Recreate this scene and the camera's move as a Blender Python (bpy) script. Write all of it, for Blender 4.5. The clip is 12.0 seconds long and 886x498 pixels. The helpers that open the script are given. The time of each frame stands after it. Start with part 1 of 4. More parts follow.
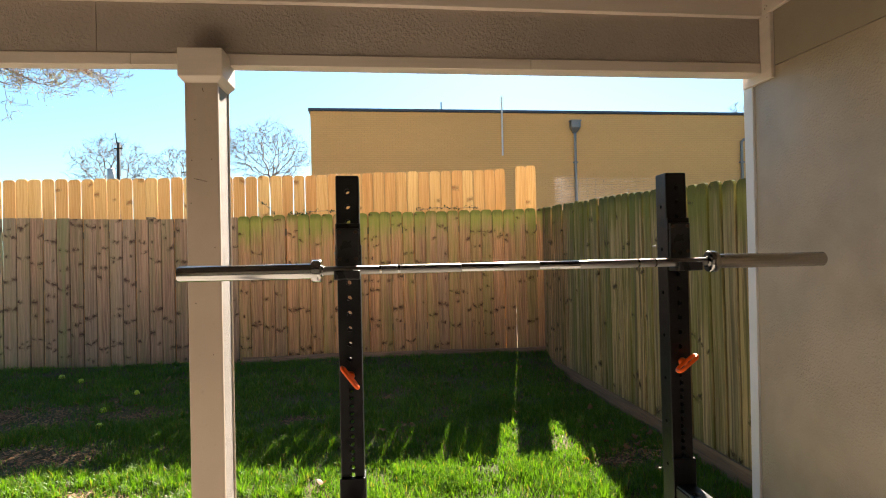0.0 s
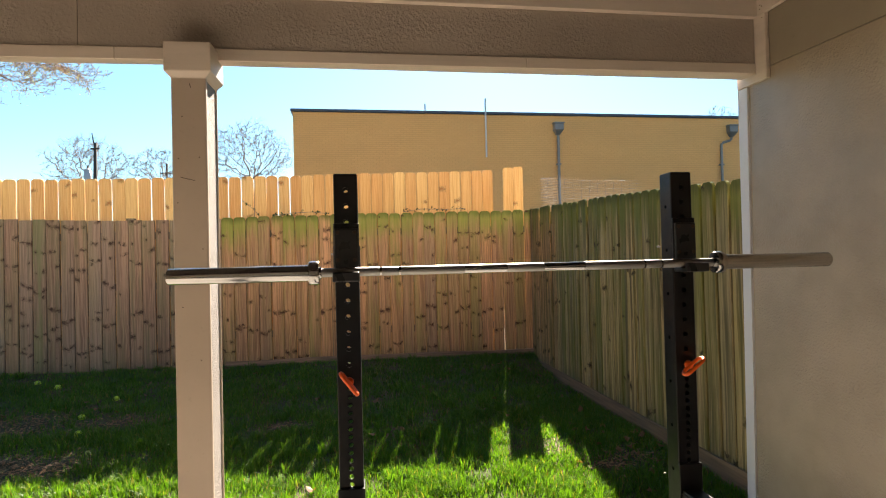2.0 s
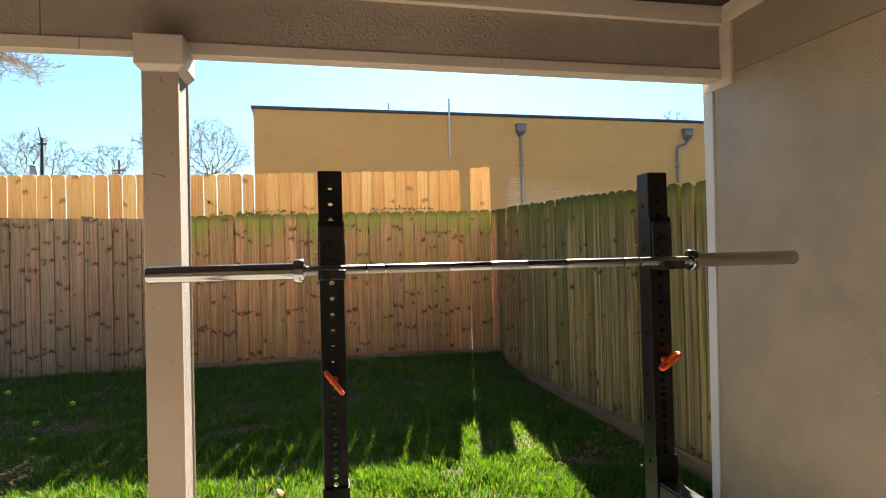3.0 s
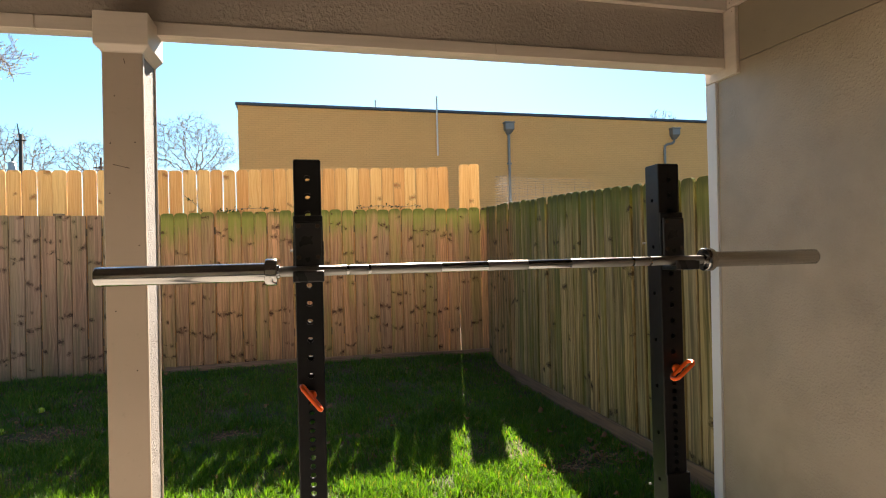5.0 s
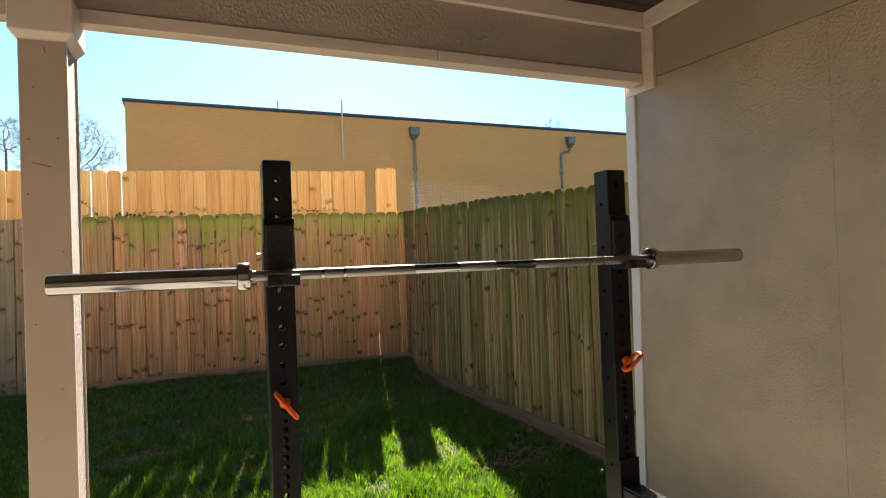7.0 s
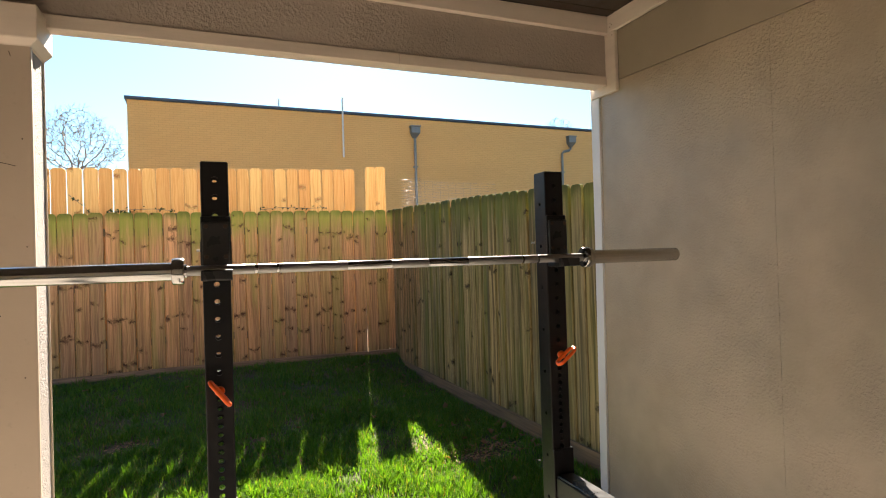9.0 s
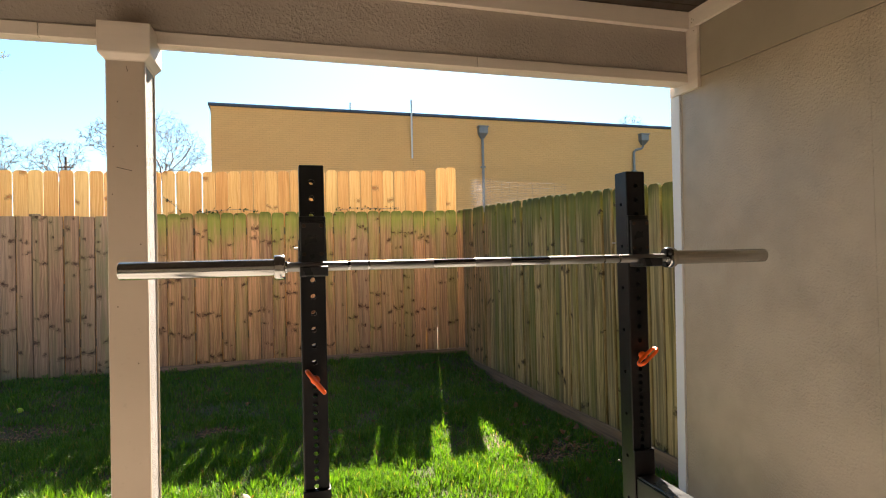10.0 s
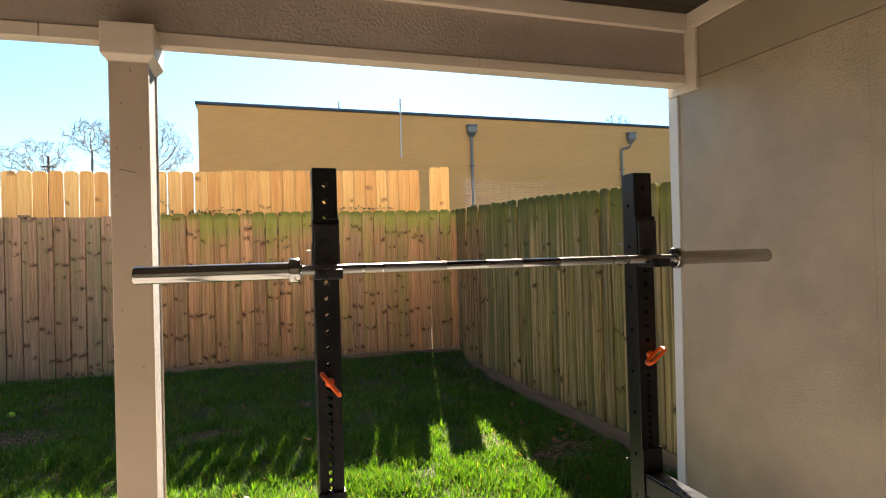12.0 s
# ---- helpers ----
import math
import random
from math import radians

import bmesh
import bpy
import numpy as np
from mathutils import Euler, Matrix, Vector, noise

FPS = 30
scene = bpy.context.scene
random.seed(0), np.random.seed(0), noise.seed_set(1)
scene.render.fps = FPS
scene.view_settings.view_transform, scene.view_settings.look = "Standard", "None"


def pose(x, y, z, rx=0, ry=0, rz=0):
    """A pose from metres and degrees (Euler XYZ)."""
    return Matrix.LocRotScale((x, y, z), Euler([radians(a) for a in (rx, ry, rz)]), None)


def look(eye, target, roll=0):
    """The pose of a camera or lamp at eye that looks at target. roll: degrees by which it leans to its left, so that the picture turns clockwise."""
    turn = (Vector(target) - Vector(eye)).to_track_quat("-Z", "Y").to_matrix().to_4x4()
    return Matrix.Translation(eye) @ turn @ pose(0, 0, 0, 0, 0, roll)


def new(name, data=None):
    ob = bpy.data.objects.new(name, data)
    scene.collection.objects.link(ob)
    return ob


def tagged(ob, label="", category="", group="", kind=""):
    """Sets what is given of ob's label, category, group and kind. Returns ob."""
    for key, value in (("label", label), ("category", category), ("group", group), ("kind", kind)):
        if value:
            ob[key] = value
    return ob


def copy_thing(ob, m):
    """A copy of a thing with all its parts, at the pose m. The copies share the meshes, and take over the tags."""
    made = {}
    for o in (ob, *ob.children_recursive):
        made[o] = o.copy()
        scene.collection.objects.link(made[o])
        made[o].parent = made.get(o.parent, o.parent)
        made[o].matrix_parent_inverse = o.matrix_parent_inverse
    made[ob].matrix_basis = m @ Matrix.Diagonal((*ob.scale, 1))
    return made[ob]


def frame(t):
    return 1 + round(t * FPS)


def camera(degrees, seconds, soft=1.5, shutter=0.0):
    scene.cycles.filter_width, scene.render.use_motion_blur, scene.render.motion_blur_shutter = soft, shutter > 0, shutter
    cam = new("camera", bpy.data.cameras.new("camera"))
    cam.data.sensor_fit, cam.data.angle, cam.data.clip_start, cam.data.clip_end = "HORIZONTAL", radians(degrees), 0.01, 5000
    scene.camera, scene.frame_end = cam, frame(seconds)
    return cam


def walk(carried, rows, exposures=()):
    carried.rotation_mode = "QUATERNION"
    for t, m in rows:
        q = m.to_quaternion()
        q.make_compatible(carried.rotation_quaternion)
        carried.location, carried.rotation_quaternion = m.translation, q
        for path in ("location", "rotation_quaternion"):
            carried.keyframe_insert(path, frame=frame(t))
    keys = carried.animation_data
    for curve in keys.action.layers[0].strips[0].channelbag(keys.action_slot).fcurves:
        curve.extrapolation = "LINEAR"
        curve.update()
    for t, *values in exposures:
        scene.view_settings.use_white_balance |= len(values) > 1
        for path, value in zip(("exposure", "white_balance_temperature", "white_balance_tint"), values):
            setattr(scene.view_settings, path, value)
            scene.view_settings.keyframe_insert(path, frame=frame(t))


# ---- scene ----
cam = camera(75.1, 12.0, 1.1)
PATH = [
    (0, (0.857, -0.248, 1.557), (1.053, 1.742, 1.581), -1.3),
    (0.5, (0.854, -0.223, 1.554), (1.054, 1.767, 1.58), -1.3),
    (1, (0.834, -0.199, 1.554), (1.038, 1.791, 1.58), -1.3),
    (1.5, (0.823, -0.184, 1.555), (1.043, 1.803, 1.581), -1.6),
    (2, (0.8, -0.178, 1.556), (1.057, 1.805, 1.585), -1.4),
    (2.5, (0.762, -0.172, 1.553), (1.081, 1.802, 1.579), -1.7),
    (3, (0.724, -0.172, 1.551), (1.112, 1.789, 1.577), -1.4),
    (3.2, (0.722, -0.168, 1.55), (1.128, 1.79, 1.575), -1.3),
    (5, (0.751, 0.02, 1.552), (1.182, 1.972, 1.573), -1.4),
    (5.5, (0.68, 0.065, 1.559), (1.165, 2.005, 1.583), -1.6),
    (6, (0.617, 0.083, 1.552), (1.204, 1.995, 1.577), -1.8),
    (6.5, (0.578, 0.078, 1.551), (1.261, 1.957, 1.575), -1.9),
    (7, (0.55, 0.06, 1.55), (1.305, 1.912, 1.577), -2.1),
    (7.5, (0.543, 0.047, 1.548), (1.344, 1.879, 1.573), -2.1),
    (7.7, (0.552, 0.04, 1.548), (1.363, 1.868, 1.571), -2.1),
    (9.3, (0.739, -0.124, 1.536), (1.419, 1.756, 1.56), -1.6),
    (9.5, (0.727, -0.13, 1.534), (1.355, 1.769, 1.562), -1.5),
    (10, (0.654, -0.138, 1.537), (1.177, 1.792, 1.565), -1.3),
    (10.5, (0.573, -0.144, 1.545), (1.093, 1.787, 1.573), -1.4),
    (11, (0.557, -0.146, 1.546), (1.086, 1.783, 1.574), -1.5),
    (11.5, (0.567, -0.138, 1.548), (1.113, 1.786, 1.575), -1.6),
    (12, (0.575, -0.125, 1.55), (1.139, 1.794, 1.572), -1.6),
]
walk(cam, [(t, look(e, g, r)) for t, e, g, r in PATH], [(0, 2.70, 7350, 13), (3, 2.70, 7350, 13), (5, 2.64, 7350, 13), (7.5, 2.68, 7350, 13), (9.5, 2.95, 7350, 13), (12, 2.86, 7350, 13)])


# ---- light and exposure ----
SUN_WAY = Vector((0.68, 2.83, 2.12)).normalized()
world = bpy.data.worlds.new("sky")
scene.world = world
world.use_nodes = True
wn = world.node_tree
sky = wn.nodes.new("ShaderNodeTexSky")
sky.sky_type, sky.sun_disc = "NISHITA", False
sky.sun_elevation, sky.sun_rotation = math.asin(SUN_WAY.z), math.atan2(SUN_WAY.x, SUN_WAY.y)
sky.air_density, sky.dust_density, sky.ozone_density = 1.0, 0.25, 1.5
tint = wn.nodes.new("ShaderNodeMix")
tint.data_type, tint.blend_type = "RGBA", "MULTIPLY"
tint.inputs[0].default_value, tint.inputs[7].default_value = 1.0, (0.57, 0.875, 1.0, 1)
wn.links.new(sky.outputs[0], tint.inputs[6])
wn.links.new(tint.outputs[2], wn.nodes["Background"].inputs[0])
wn.nodes["Background"].inputs[1].default_value = 0.040
lamp = bpy.data.lights.new("sun", "SUN")
lamp.energy, lamp.angle, lamp.color = 5.0, radians(0.53), (1.0, 0.95, 0.87)
sun = new("sun", lamp)
sun.matrix_world = look(SUN_WAY * 50, (0, 0, 0))


# ---- materials ----
def nodes_of(name):
    m = bpy.data.materials.new(name)
    m.use_nodes = True
    t = m.node_tree
    return m, t, t.nodes["Principled BSDF"]


def add(t, kind, **sets):
    n = t.nodes.new(kind)
    for key, value in sets.items():
        n.inputs[key.replace("_", " ")].default_value = value
    return n


def mixed(t, fac, a, b, blend="MIX"):
    n = t.nodes.new("ShaderNodeMix")
    n.data_type, n.blend_type = "RGBA", blend
    for socket, value in ((n.inputs[0], fac), (n.inputs[6], a), (n.inputs[7], b)):
        if isinstance(value, bpy.types.NodeSocket):
            t.links.new(value, socket)
        else:
            socket.default_value = (*value, 1) if isinstance(value, tuple) and len(value) == 3 else value
    return n.outputs[2]


def ramp(t, value, a, b, lo=0.0, hi=1.0):
    n = t.nodes.new("ShaderNodeMapRange")
    n.interpolation_type = "SMOOTHSTEP"
    t.links.new(value, n.inputs[0])
    for i, v in enumerate((a, b, lo, hi)):
        n.inputs[i + 1].default_value = v
    return n.outputs[0]


def coords(t, scale, offset=None):
    c = t.nodes.new("ShaderNodeTexCoord")
    out = c.outputs["Object"]
    if offset is not None:
        v = t.nodes.new("ShaderNodeVectorMath")
        t.links.new(out, v.inputs[0])
        t.links.new(offset, v.inputs[1])
        out = v.outputs[0]
    m = t.nodes.new("ShaderNodeMapping")
    m.inputs["Scale"].default_value = scale
    t.links.new(out, m.inputs[0])
    return m.outputs[0]


def noise_of(t, vector, scale, detail=4.0, rough=0.55, distort=0.0):
    n = add(t, "ShaderNodeTexNoise", Scale=scale, Detail=detail, Roughness=rough, Distortion=distort)
    t.links.new(vector, n.inputs["Vector"])
    return n.outputs["Fac"]


def bumped(t, bsdf, height, strength, distance):
    b = add(t, "ShaderNodeBump", Strength=strength, Distance=distance)
    t.links.new(height, b.inputs["Height"])
    t.links.new(b.outputs[0], bsdf.inputs["Normal"])


def chance(t):
    """A random offset vector, one for each object."""
    o = t.nodes.new("ShaderNodeObjectInfo")
    c = t.nodes.new("ShaderNodeCombineXYZ")
    for i, k in enumerate((37.0, 19.0, 53.0)):
        m = t.nodes.new("ShaderNodeMath")
        m.operation = "MULTIPLY"
        m.inputs[1].default_value = k
        t.links.new(o.outputs["Random"], m.inputs[0])
        t.links.new(m.outputs[0], c.inputs[i])
    return o.outputs["Random"], c.outputs[0]


def paint(name, colour, rough=0.6, grain=0.06, relief=0.15, relief_scale=90.0, relief_size=0.002, patchy=0.0, streak=None):
    """Painted surface: two scales of stain, fine relief, optionally relief that comes and goes."""
    m, t, b = nodes_of(name)
    v = coords(t, streak or (1, 1, 1))
    big, small = noise_of(t, v, 1.3, 5, 0.6), noise_of(t, v, 38.0, 3)
    dark = tuple(c * (1 - 2.6 * grain) for c in colour)
    light = tuple(min(c * (1 + 1.4 * grain), 1) for c in colour)
    c1 = mixed(t, ramp(t, big, 0.32, 0.68), dark, light)
    c2 = mixed(t, ramp(t, small, 0.62, 0.78, 0, 0.22), c1, tuple(c * 0.62 for c in colour))
    t.links.new(c2, b.inputs["Base Color"])
    t.links.new(ramp(t, big, 0.3, 0.7, rough - 0.08, rough + 0.1), b.inputs["Roughness"])
    fine = noise_of(t, coords(t, (1, 1, 1)), relief_scale, 3, 0.55, 0.2)
    if patchy:
        where = ramp(t, noise_of(t, coords(t, (1, 1, 1)), 2.2, 3), 0.42, 0.62, 1 - patchy, 1)
        mul = t.nodes.new("ShaderNodeMath")
        mul.operation = "MULTIPLY"
        t.links.new(ramp(t, fine, 0.35, 0.8), mul.inputs[0])
        t.links.new(where, mul.inputs[1])
        fine = mul.outputs[0]
    bumped(t, b, fine, relief, relief_size)
    return m


def calc(t, op, *values):
    """A math node; numbers or sockets in, one socket out."""
    n = t.nodes.new("ShaderNodeMath")
    n.operation = op
    for socket, value in zip(n.inputs, values):
        if isinstance(value, bpy.types.NodeSocket):
            t.links.new(value, socket)
        else:
            socket.default_value = value
    return n.outputs[0]


def dice(t, *values):
    """Three chance numbers that hold for one set of whole values."""
    c = t.nodes.new("ShaderNodeCombineXYZ")
    for socket, value in zip(c.inputs, values):
        if isinstance(value, bpy.types.NodeSocket):
            t.links.new(value, socket)
        else:
            socket.default_value = value
    w = t.nodes.new("ShaderNodeTexWhiteNoise")
    t.links.new(c.outputs[0], w.inputs["Vector"])
    out = t.nodes.new("ShaderNodeSeparateColor")
    t.links.new(w.outputs["Color"], out.inputs[0])
    return out.outputs


def branch_knots(t, x, z, rnd, wobble, spacing, seed, slope, long, thin, out, rare):
    """Knots round a branch whorl, towards the edges of the plank: 0 at the heart of a knot, 1 at its rim, more outside."""
    side = calc(t, "SIGN", calc(t, "ADD", x, calc(t, "MULTIPLY_ADD", rnd, 0.05, -0.025)))
    cell = calc(t, "ADD", calc(t, "DIVIDE", z, spacing), calc(t, "MULTIPLY", rnd, 17.3 + seed))
    row = calc(t, "FLOOR", cell)
    both = dice(t, row, calc(t, "MULTIPLY", rnd, 91.0), seed)
    one = dice(t, row, calc(t, "MULTIPLY_ADD", rnd, 91.0, 7.0), calc(t, "ADD", side, seed))
    two = dice(t, row, calc(t, "MULTIPLY_ADD", rnd, 57.0, 3.0), calc(t, "ADD", side, seed + 4.0))
    dz = calc(t, "MULTIPLY", calc(t, "SUBTRACT", calc(t, "FRACT", cell), calc(t, "MULTIPLY_ADD", both[0], 0.5, 0.25)), spacing)
    dz = calc(t, "ADD", dz, calc(t, "MULTIPLY_ADD", two[0], 0.05, calc(t, "MULTIPLY_ADD", wobble, 0.075, -0.06)))
    dx = calc(t, "SUBTRACT", calc(t, "ABSOLUTE", x), calc(t, "MULTIPLY_ADD", one[1], 0.034, out))
    lean = calc(t, "MULTIPLY", calc(t, "SUBTRACT", one[2], 0.25), slope)
    size = calc(t, "MULTIPLY_ADD", two[1], 0.8, 0.6)
    p = calc(t, "DIVIDE", calc(t, "MULTIPLY_ADD", dz, lean, dx), calc(t, "MULTIPLY", size, long))
    q = calc(t, "DIVIDE", calc(t, "SUBTRACT", dz, calc(t, "MULTIPLY", dx, lean)), calc(t, "MULTIPLY", size, thin))
    d = calc(t, "SQRT", calc(t, "ADD", calc(t, "MULTIPLY", p, p), calc(t, "MULTIPLY", q, q)))
    d = calc(t, "ADD", d, calc(t, "MULTIPLY_ADD", wobble, 1.3, -0.65))
    return calc(t, "ADD", d, calc(t, "MULTIPLY", calc(t, "LESS_THAN", calc(t, "MULTIPLY_ADD", both[1], 0.5, calc(t, "MULTIPLY", one[0], 0.5)), rare), 40.0))


def plank_wood(name, pale, deep, knot, moss=None, moss_top=None, moss_all=0.0, rough=0.8, grey=0.0, streaky=0.4, knots=0.5, tones=((0.78, 0.78, 0.78), (1.2, 1.14, 1.06)), damp=0.0):
    """Sawn plank along local z: grain that parts round knots, boards of differing tone, green algae towards the top end (from moss_top up)."""
    m, t, b = nodes_of(name)
    rnd, off = chance(t)
    xyz = t.nodes.new("ShaderNodeSeparateXYZ")
    t.links.new(coords(t, (1, 1, 1)), xyz.inputs[0])
    x, z = xyz.outputs[0], xyz.outputs[2]
    wobble = noise_of(t, coords(t, (45, 45, 38), off), 1.0, 3, 0.6)
    large = branch_knots(t, x, z, rnd, wobble, 0.47, 3.0, 1.1, 0.030, 0.0105, 0.026, knots)
    small = branch_knots(t, x, z, rnd, wobble, 0.31, 11.0, 0.7, 0.011, 0.009, 0.010, min(knots + 0.22, 0.95))
    near = calc(t, "MINIMUM", large, small)
    # grain, pushed aside by the knots
    push = calc(t, "MULTIPLY_ADD", ramp(t, near, 0.6, 3.6, 1.0, 0.0), 2.6, calc(t, "MULTIPLY", noise_of(t, coords(t, (7, 7, 2.2), off), 1.0, 2), 4.0))
    comb = t.nodes.new("ShaderNodeCombineXYZ")
    t.links.new(push, comb.inputs[0])
    grain_v = t.nodes.new("ShaderNodeVectorMath")
    t.links.new(coords(t, (62, 62, 1.3), off), grain_v.inputs[0])
    t.links.new(comb.outputs[0], grain_v.inputs[1])
    grain = noise_of(t, grain_v.outputs[0], 1.0, 5, 0.68, 0.3)
    col = mixed(t, ramp(t, grain, 0.36, 0.62), deep, pale)
    streak = noise_of(t, coords(t, (30, 30, 0.5), off), 1.0, 3, 0.6)
    col = mixed(t, ramp(t, streak, 0.50, 0.66, 0, streaky), col, tuple(0.5 * c for c in deep))
    col = mixed(t, 1.0, col, mixed(t, rnd, tones[0], tones[1]), "MULTIPLY")
    other = dice(t, calc(t, "MULTIPLY", rnd, 731.0), 2.0, 5.0)
    if grey:
        wash = noise_of(t, coords(t, (4, 4, 0.8), off), 1.0, 4, 0.6)
        col = mixed(t, calc(t, "MULTIPLY", ramp(t, wash, 0.35, 0.65, 0.15, grey), calc(t, "MULTIPLY_ADD", other[0], 1.0, 0.25)), col, (0.40, 0.33, 0.255))
    # darker year rings that close round each knot
    rings = calc(t, "MULTIPLY", calc(t, "MULTIPLY_ADD", calc(t, "SINE", calc(t, "MULTIPLY", near, 5.5)), 0.5, 0.5), ramp(t, near, 1.2, 4.2, 0.75, 0.0))
    col = mixed(t, rings, col, tuple(0.38 * c for c in deep))
    col = mixed(t, ramp(t, near, 0.9, 2.4, 0.45, 0.0), col, tuple(0.5 * c for c in deep))
    if moss:
        patch = noise_of(t, coords(t, (15, 15, 2.0), off), 1.0, 5, 0.72)
        if moss_top:
            high = calc(t, "ADD", calc(t, "MULTIPLY_ADD", patch, 0.7, z), calc(t, "MULTIPLY", other[1], 0.30))
            col = mixed(t, ramp(t, high, moss_top, moss_top + 0.42, 0, 0.82), col, moss)
            rim = calc(t, "MULTIPLY_ADD", patch, 0.16, z)
            col = mixed(t, ramp(t, rim, 1.83, 1.93, 0, 0.75), col, tuple(0.33 * c for c in moss))
        if moss_all:
            slow = noise_of(t, coords(t, (9, 9, 0.7), off), 1.0, 4, 0.65)
            col = mixed(t, calc(t, "MULTIPLY", ramp(t, slow, 0.40, 0.60, 0.05, moss_all), calc(t, "MULTIPLY_ADD", other[2], 1.1, 0.3)), col, moss)
    if damp:
        low = calc(t, "MULTIPLY_ADD", wobble, 0.22, z)
        col = mixed(t, ramp(t, low, 0.10, 0.34, damp, 0.0), col, (0.085, 0.085, 0.045))
    col = mixed(t, ramp(t, near, 0.55, 1.25, 0.88, 0.0), col, knot)
    t.links.new(col, b.inputs["Base Color"])
    b.inputs["Roughness"].default_value = rough
    b.inputs["Specular IOR Level"].default_value = 0.25
    bumped(t, b, grain, 0.5, 0.002)
    return m


def steel(name, colour, rough, metal=1.0, relief=0.0, scale=400.0, stretch=(1, 1, 1)):
    m, t, b = nodes_of(name)
    v = coords(t, stretch)
    wear = noise_of(t, v, 14.0, 4)
    t.links.new(mixed(t, ramp(t, wear, 0.35, 0.7), tuple(c * 0.88 for c in colour), colour), b.inputs["Base Color"])
    t.links.new(ramp(t, wear, 0.3, 0.75, rough * 0.75, rough * 1.25), b.inputs["Roughness"])
    b.inputs["Metallic"].default_value = metal
    if metal == 0:
        b.inputs["Specular IOR Level"].default_value = 0.28
    if relief:
        bumped(t, b, noise_of(t, v, scale, 2), relief, 0.0006)
    return m


TAN = paint("tan_siding_paint", (0.385, 0.303, 0.222), 0.42, 0.08, 0.55, 80.0, 0.005, patchy=0.85)
TAN_BEAM = paint("tan_embossed_beam_paint", (0.40, 0.33, 0.275), 0.55, 0.05, 0.7, 62.0, 0.006, patchy=0.7)
TAN_SMOOTH = paint("tan_smooth_paint", (0.325, 0.262, 0.190), 0.6, 0.05, 0.12, 160.0, 0.001)
CREAM = paint("cream_trim_paint", (0.66, 0.555, 0.46), 0.5, 0.04, 0.28, 60.0, 0.0015, streak=(0.4, 1, 6))
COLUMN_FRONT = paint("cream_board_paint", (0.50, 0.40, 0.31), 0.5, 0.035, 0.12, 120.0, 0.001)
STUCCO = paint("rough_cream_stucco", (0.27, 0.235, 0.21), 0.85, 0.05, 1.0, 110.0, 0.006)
# paint of the unseen back wall, kept pale to throw sunlight on the fences
HOUSE = paint("pale_house_paint", (0.72, 0.64, 0.54), 0.7, 0.05, 0.4, 60.0, 0.003)
WHITE_TRIM = paint("pale_corner_trim_paint", (0.66, 0.645, 0.65), 0.45, 0.03, 0.1, 120.0, 0.001)
DARK_CEILING = paint("dark_brown_ceiling_boards", (0.035, 0.022, 0.014), 0.55, 0.15, 0.2, 40.0, 0.002, streak=(8, 0.6, 1))
CONCRETE = paint("patio_concrete", (0.29, 0.265, 0.235), 0.8, 0.08, 0.4, 130.0, 0.002)
# roof top is out of view; tone raised to bounce sun at the fence
ROOFING = paint("grey_brown_roof_shingle", (0.24, 0.205, 0.18), 0.9, 0.12, 0.6, 60.0, 0.004)
OLD_WOOD = plank_wood("weathered_cedar", (0.43, 0.25, 0.165), (0.215, 0.11, 0.071), (0.055, 0.025, 0.016), (0.17, 0.185, 0.075), None, 0.45, grey=0.30, knots=0.36, damp=0.4, tones=((0.76, 0.78, 0.80), (1.2, 1.12, 1.05)))
MOSSY_WOOD = plank_wood("weathered_cedar_with_algae", (0.68, 0.35, 0.18), (0.36, 0.16, 0.08), (0.085, 0.03, 0.014), (0.26, 0.285, 0.05), 1.98, 0.34, grey=0.06, knots=0.42, damp=0.3)
SIDE_WOOD = plank_wood("green_weathered_cedar", (0.50, 0.355, 0.17), (0.165, 0.108, 0.042), (0.04, 0.022, 0.012), (0.125, 0.13, 0.018), 1.96, 0.50, grey=0.04, streaky=0.85, knots=0.68, tones=((0.66, 0.68, 0.66), (1.16, 1.10, 1.02)), damp=0.35)
SIDE_BROWN_WOOD = plank_wood("brown_side_cedar", (0.48, 0.28, 0.15), (0.165, 0.09, 0.045), (0.045, 0.022, 0.012), (0.125, 0.13, 0.018), 1.98, 0.30, streaky=0.8, knots=0.62, damp=0.35)
NEW_WOOD = plank_wood("new_yellow_cedar", (0.82, 0.515, 0.22), (0.69, 0.38, 0.14), (0.36, 0.135, 0.04), rough=0.65, streaky=0.12, knots=0.75, tones=((0.86, 0.70, 0.58), (1.03, 1.06, 1.02)))
RAIL_WOOD = plank_wood("grey_rail_wood", (0.28, 0.21, 0.14), (0.18, 0.13, 0.08), (0.07, 0.04, 0.02))
BACK_BASE = paint("brown_base_board_wood", (0.30, 0.18, 0.115), 0.85, 0.16, 0.4, 40.0, 0.002, streak=(1.4, 1.4, 45))
BASE_WOOD = paint("damp_base_board_wood", (0.18, 0.115, 0.068), 0.85, 0.16, 0.4, 40.0, 0.002, streak=(1.4, 1.4, 45))
BLACK = steel("black_powder_coat", (0.006, 0.006, 0.0075), 0.38, 0.0, 0.15, 900.0)
BLACK_PLASTIC = steel("black_liner_plastic", (0.02, 0.02, 0.022), 0.33, 0.0)
CHROME = steel("polished_sleeve_steel", (0.44, 0.43, 0.42), 0.16, 1.0, 0.05, 60.0, (0.4, 12, 12))
SHAFT = steel("smooth_shaft_steel", (0.38, 0.375, 0.37), 0.10)
KNURL = steel("knurled_shaft_steel", (0.30, 0.29, 0.28), 0.5, 1.0, 0.5, 900.0)
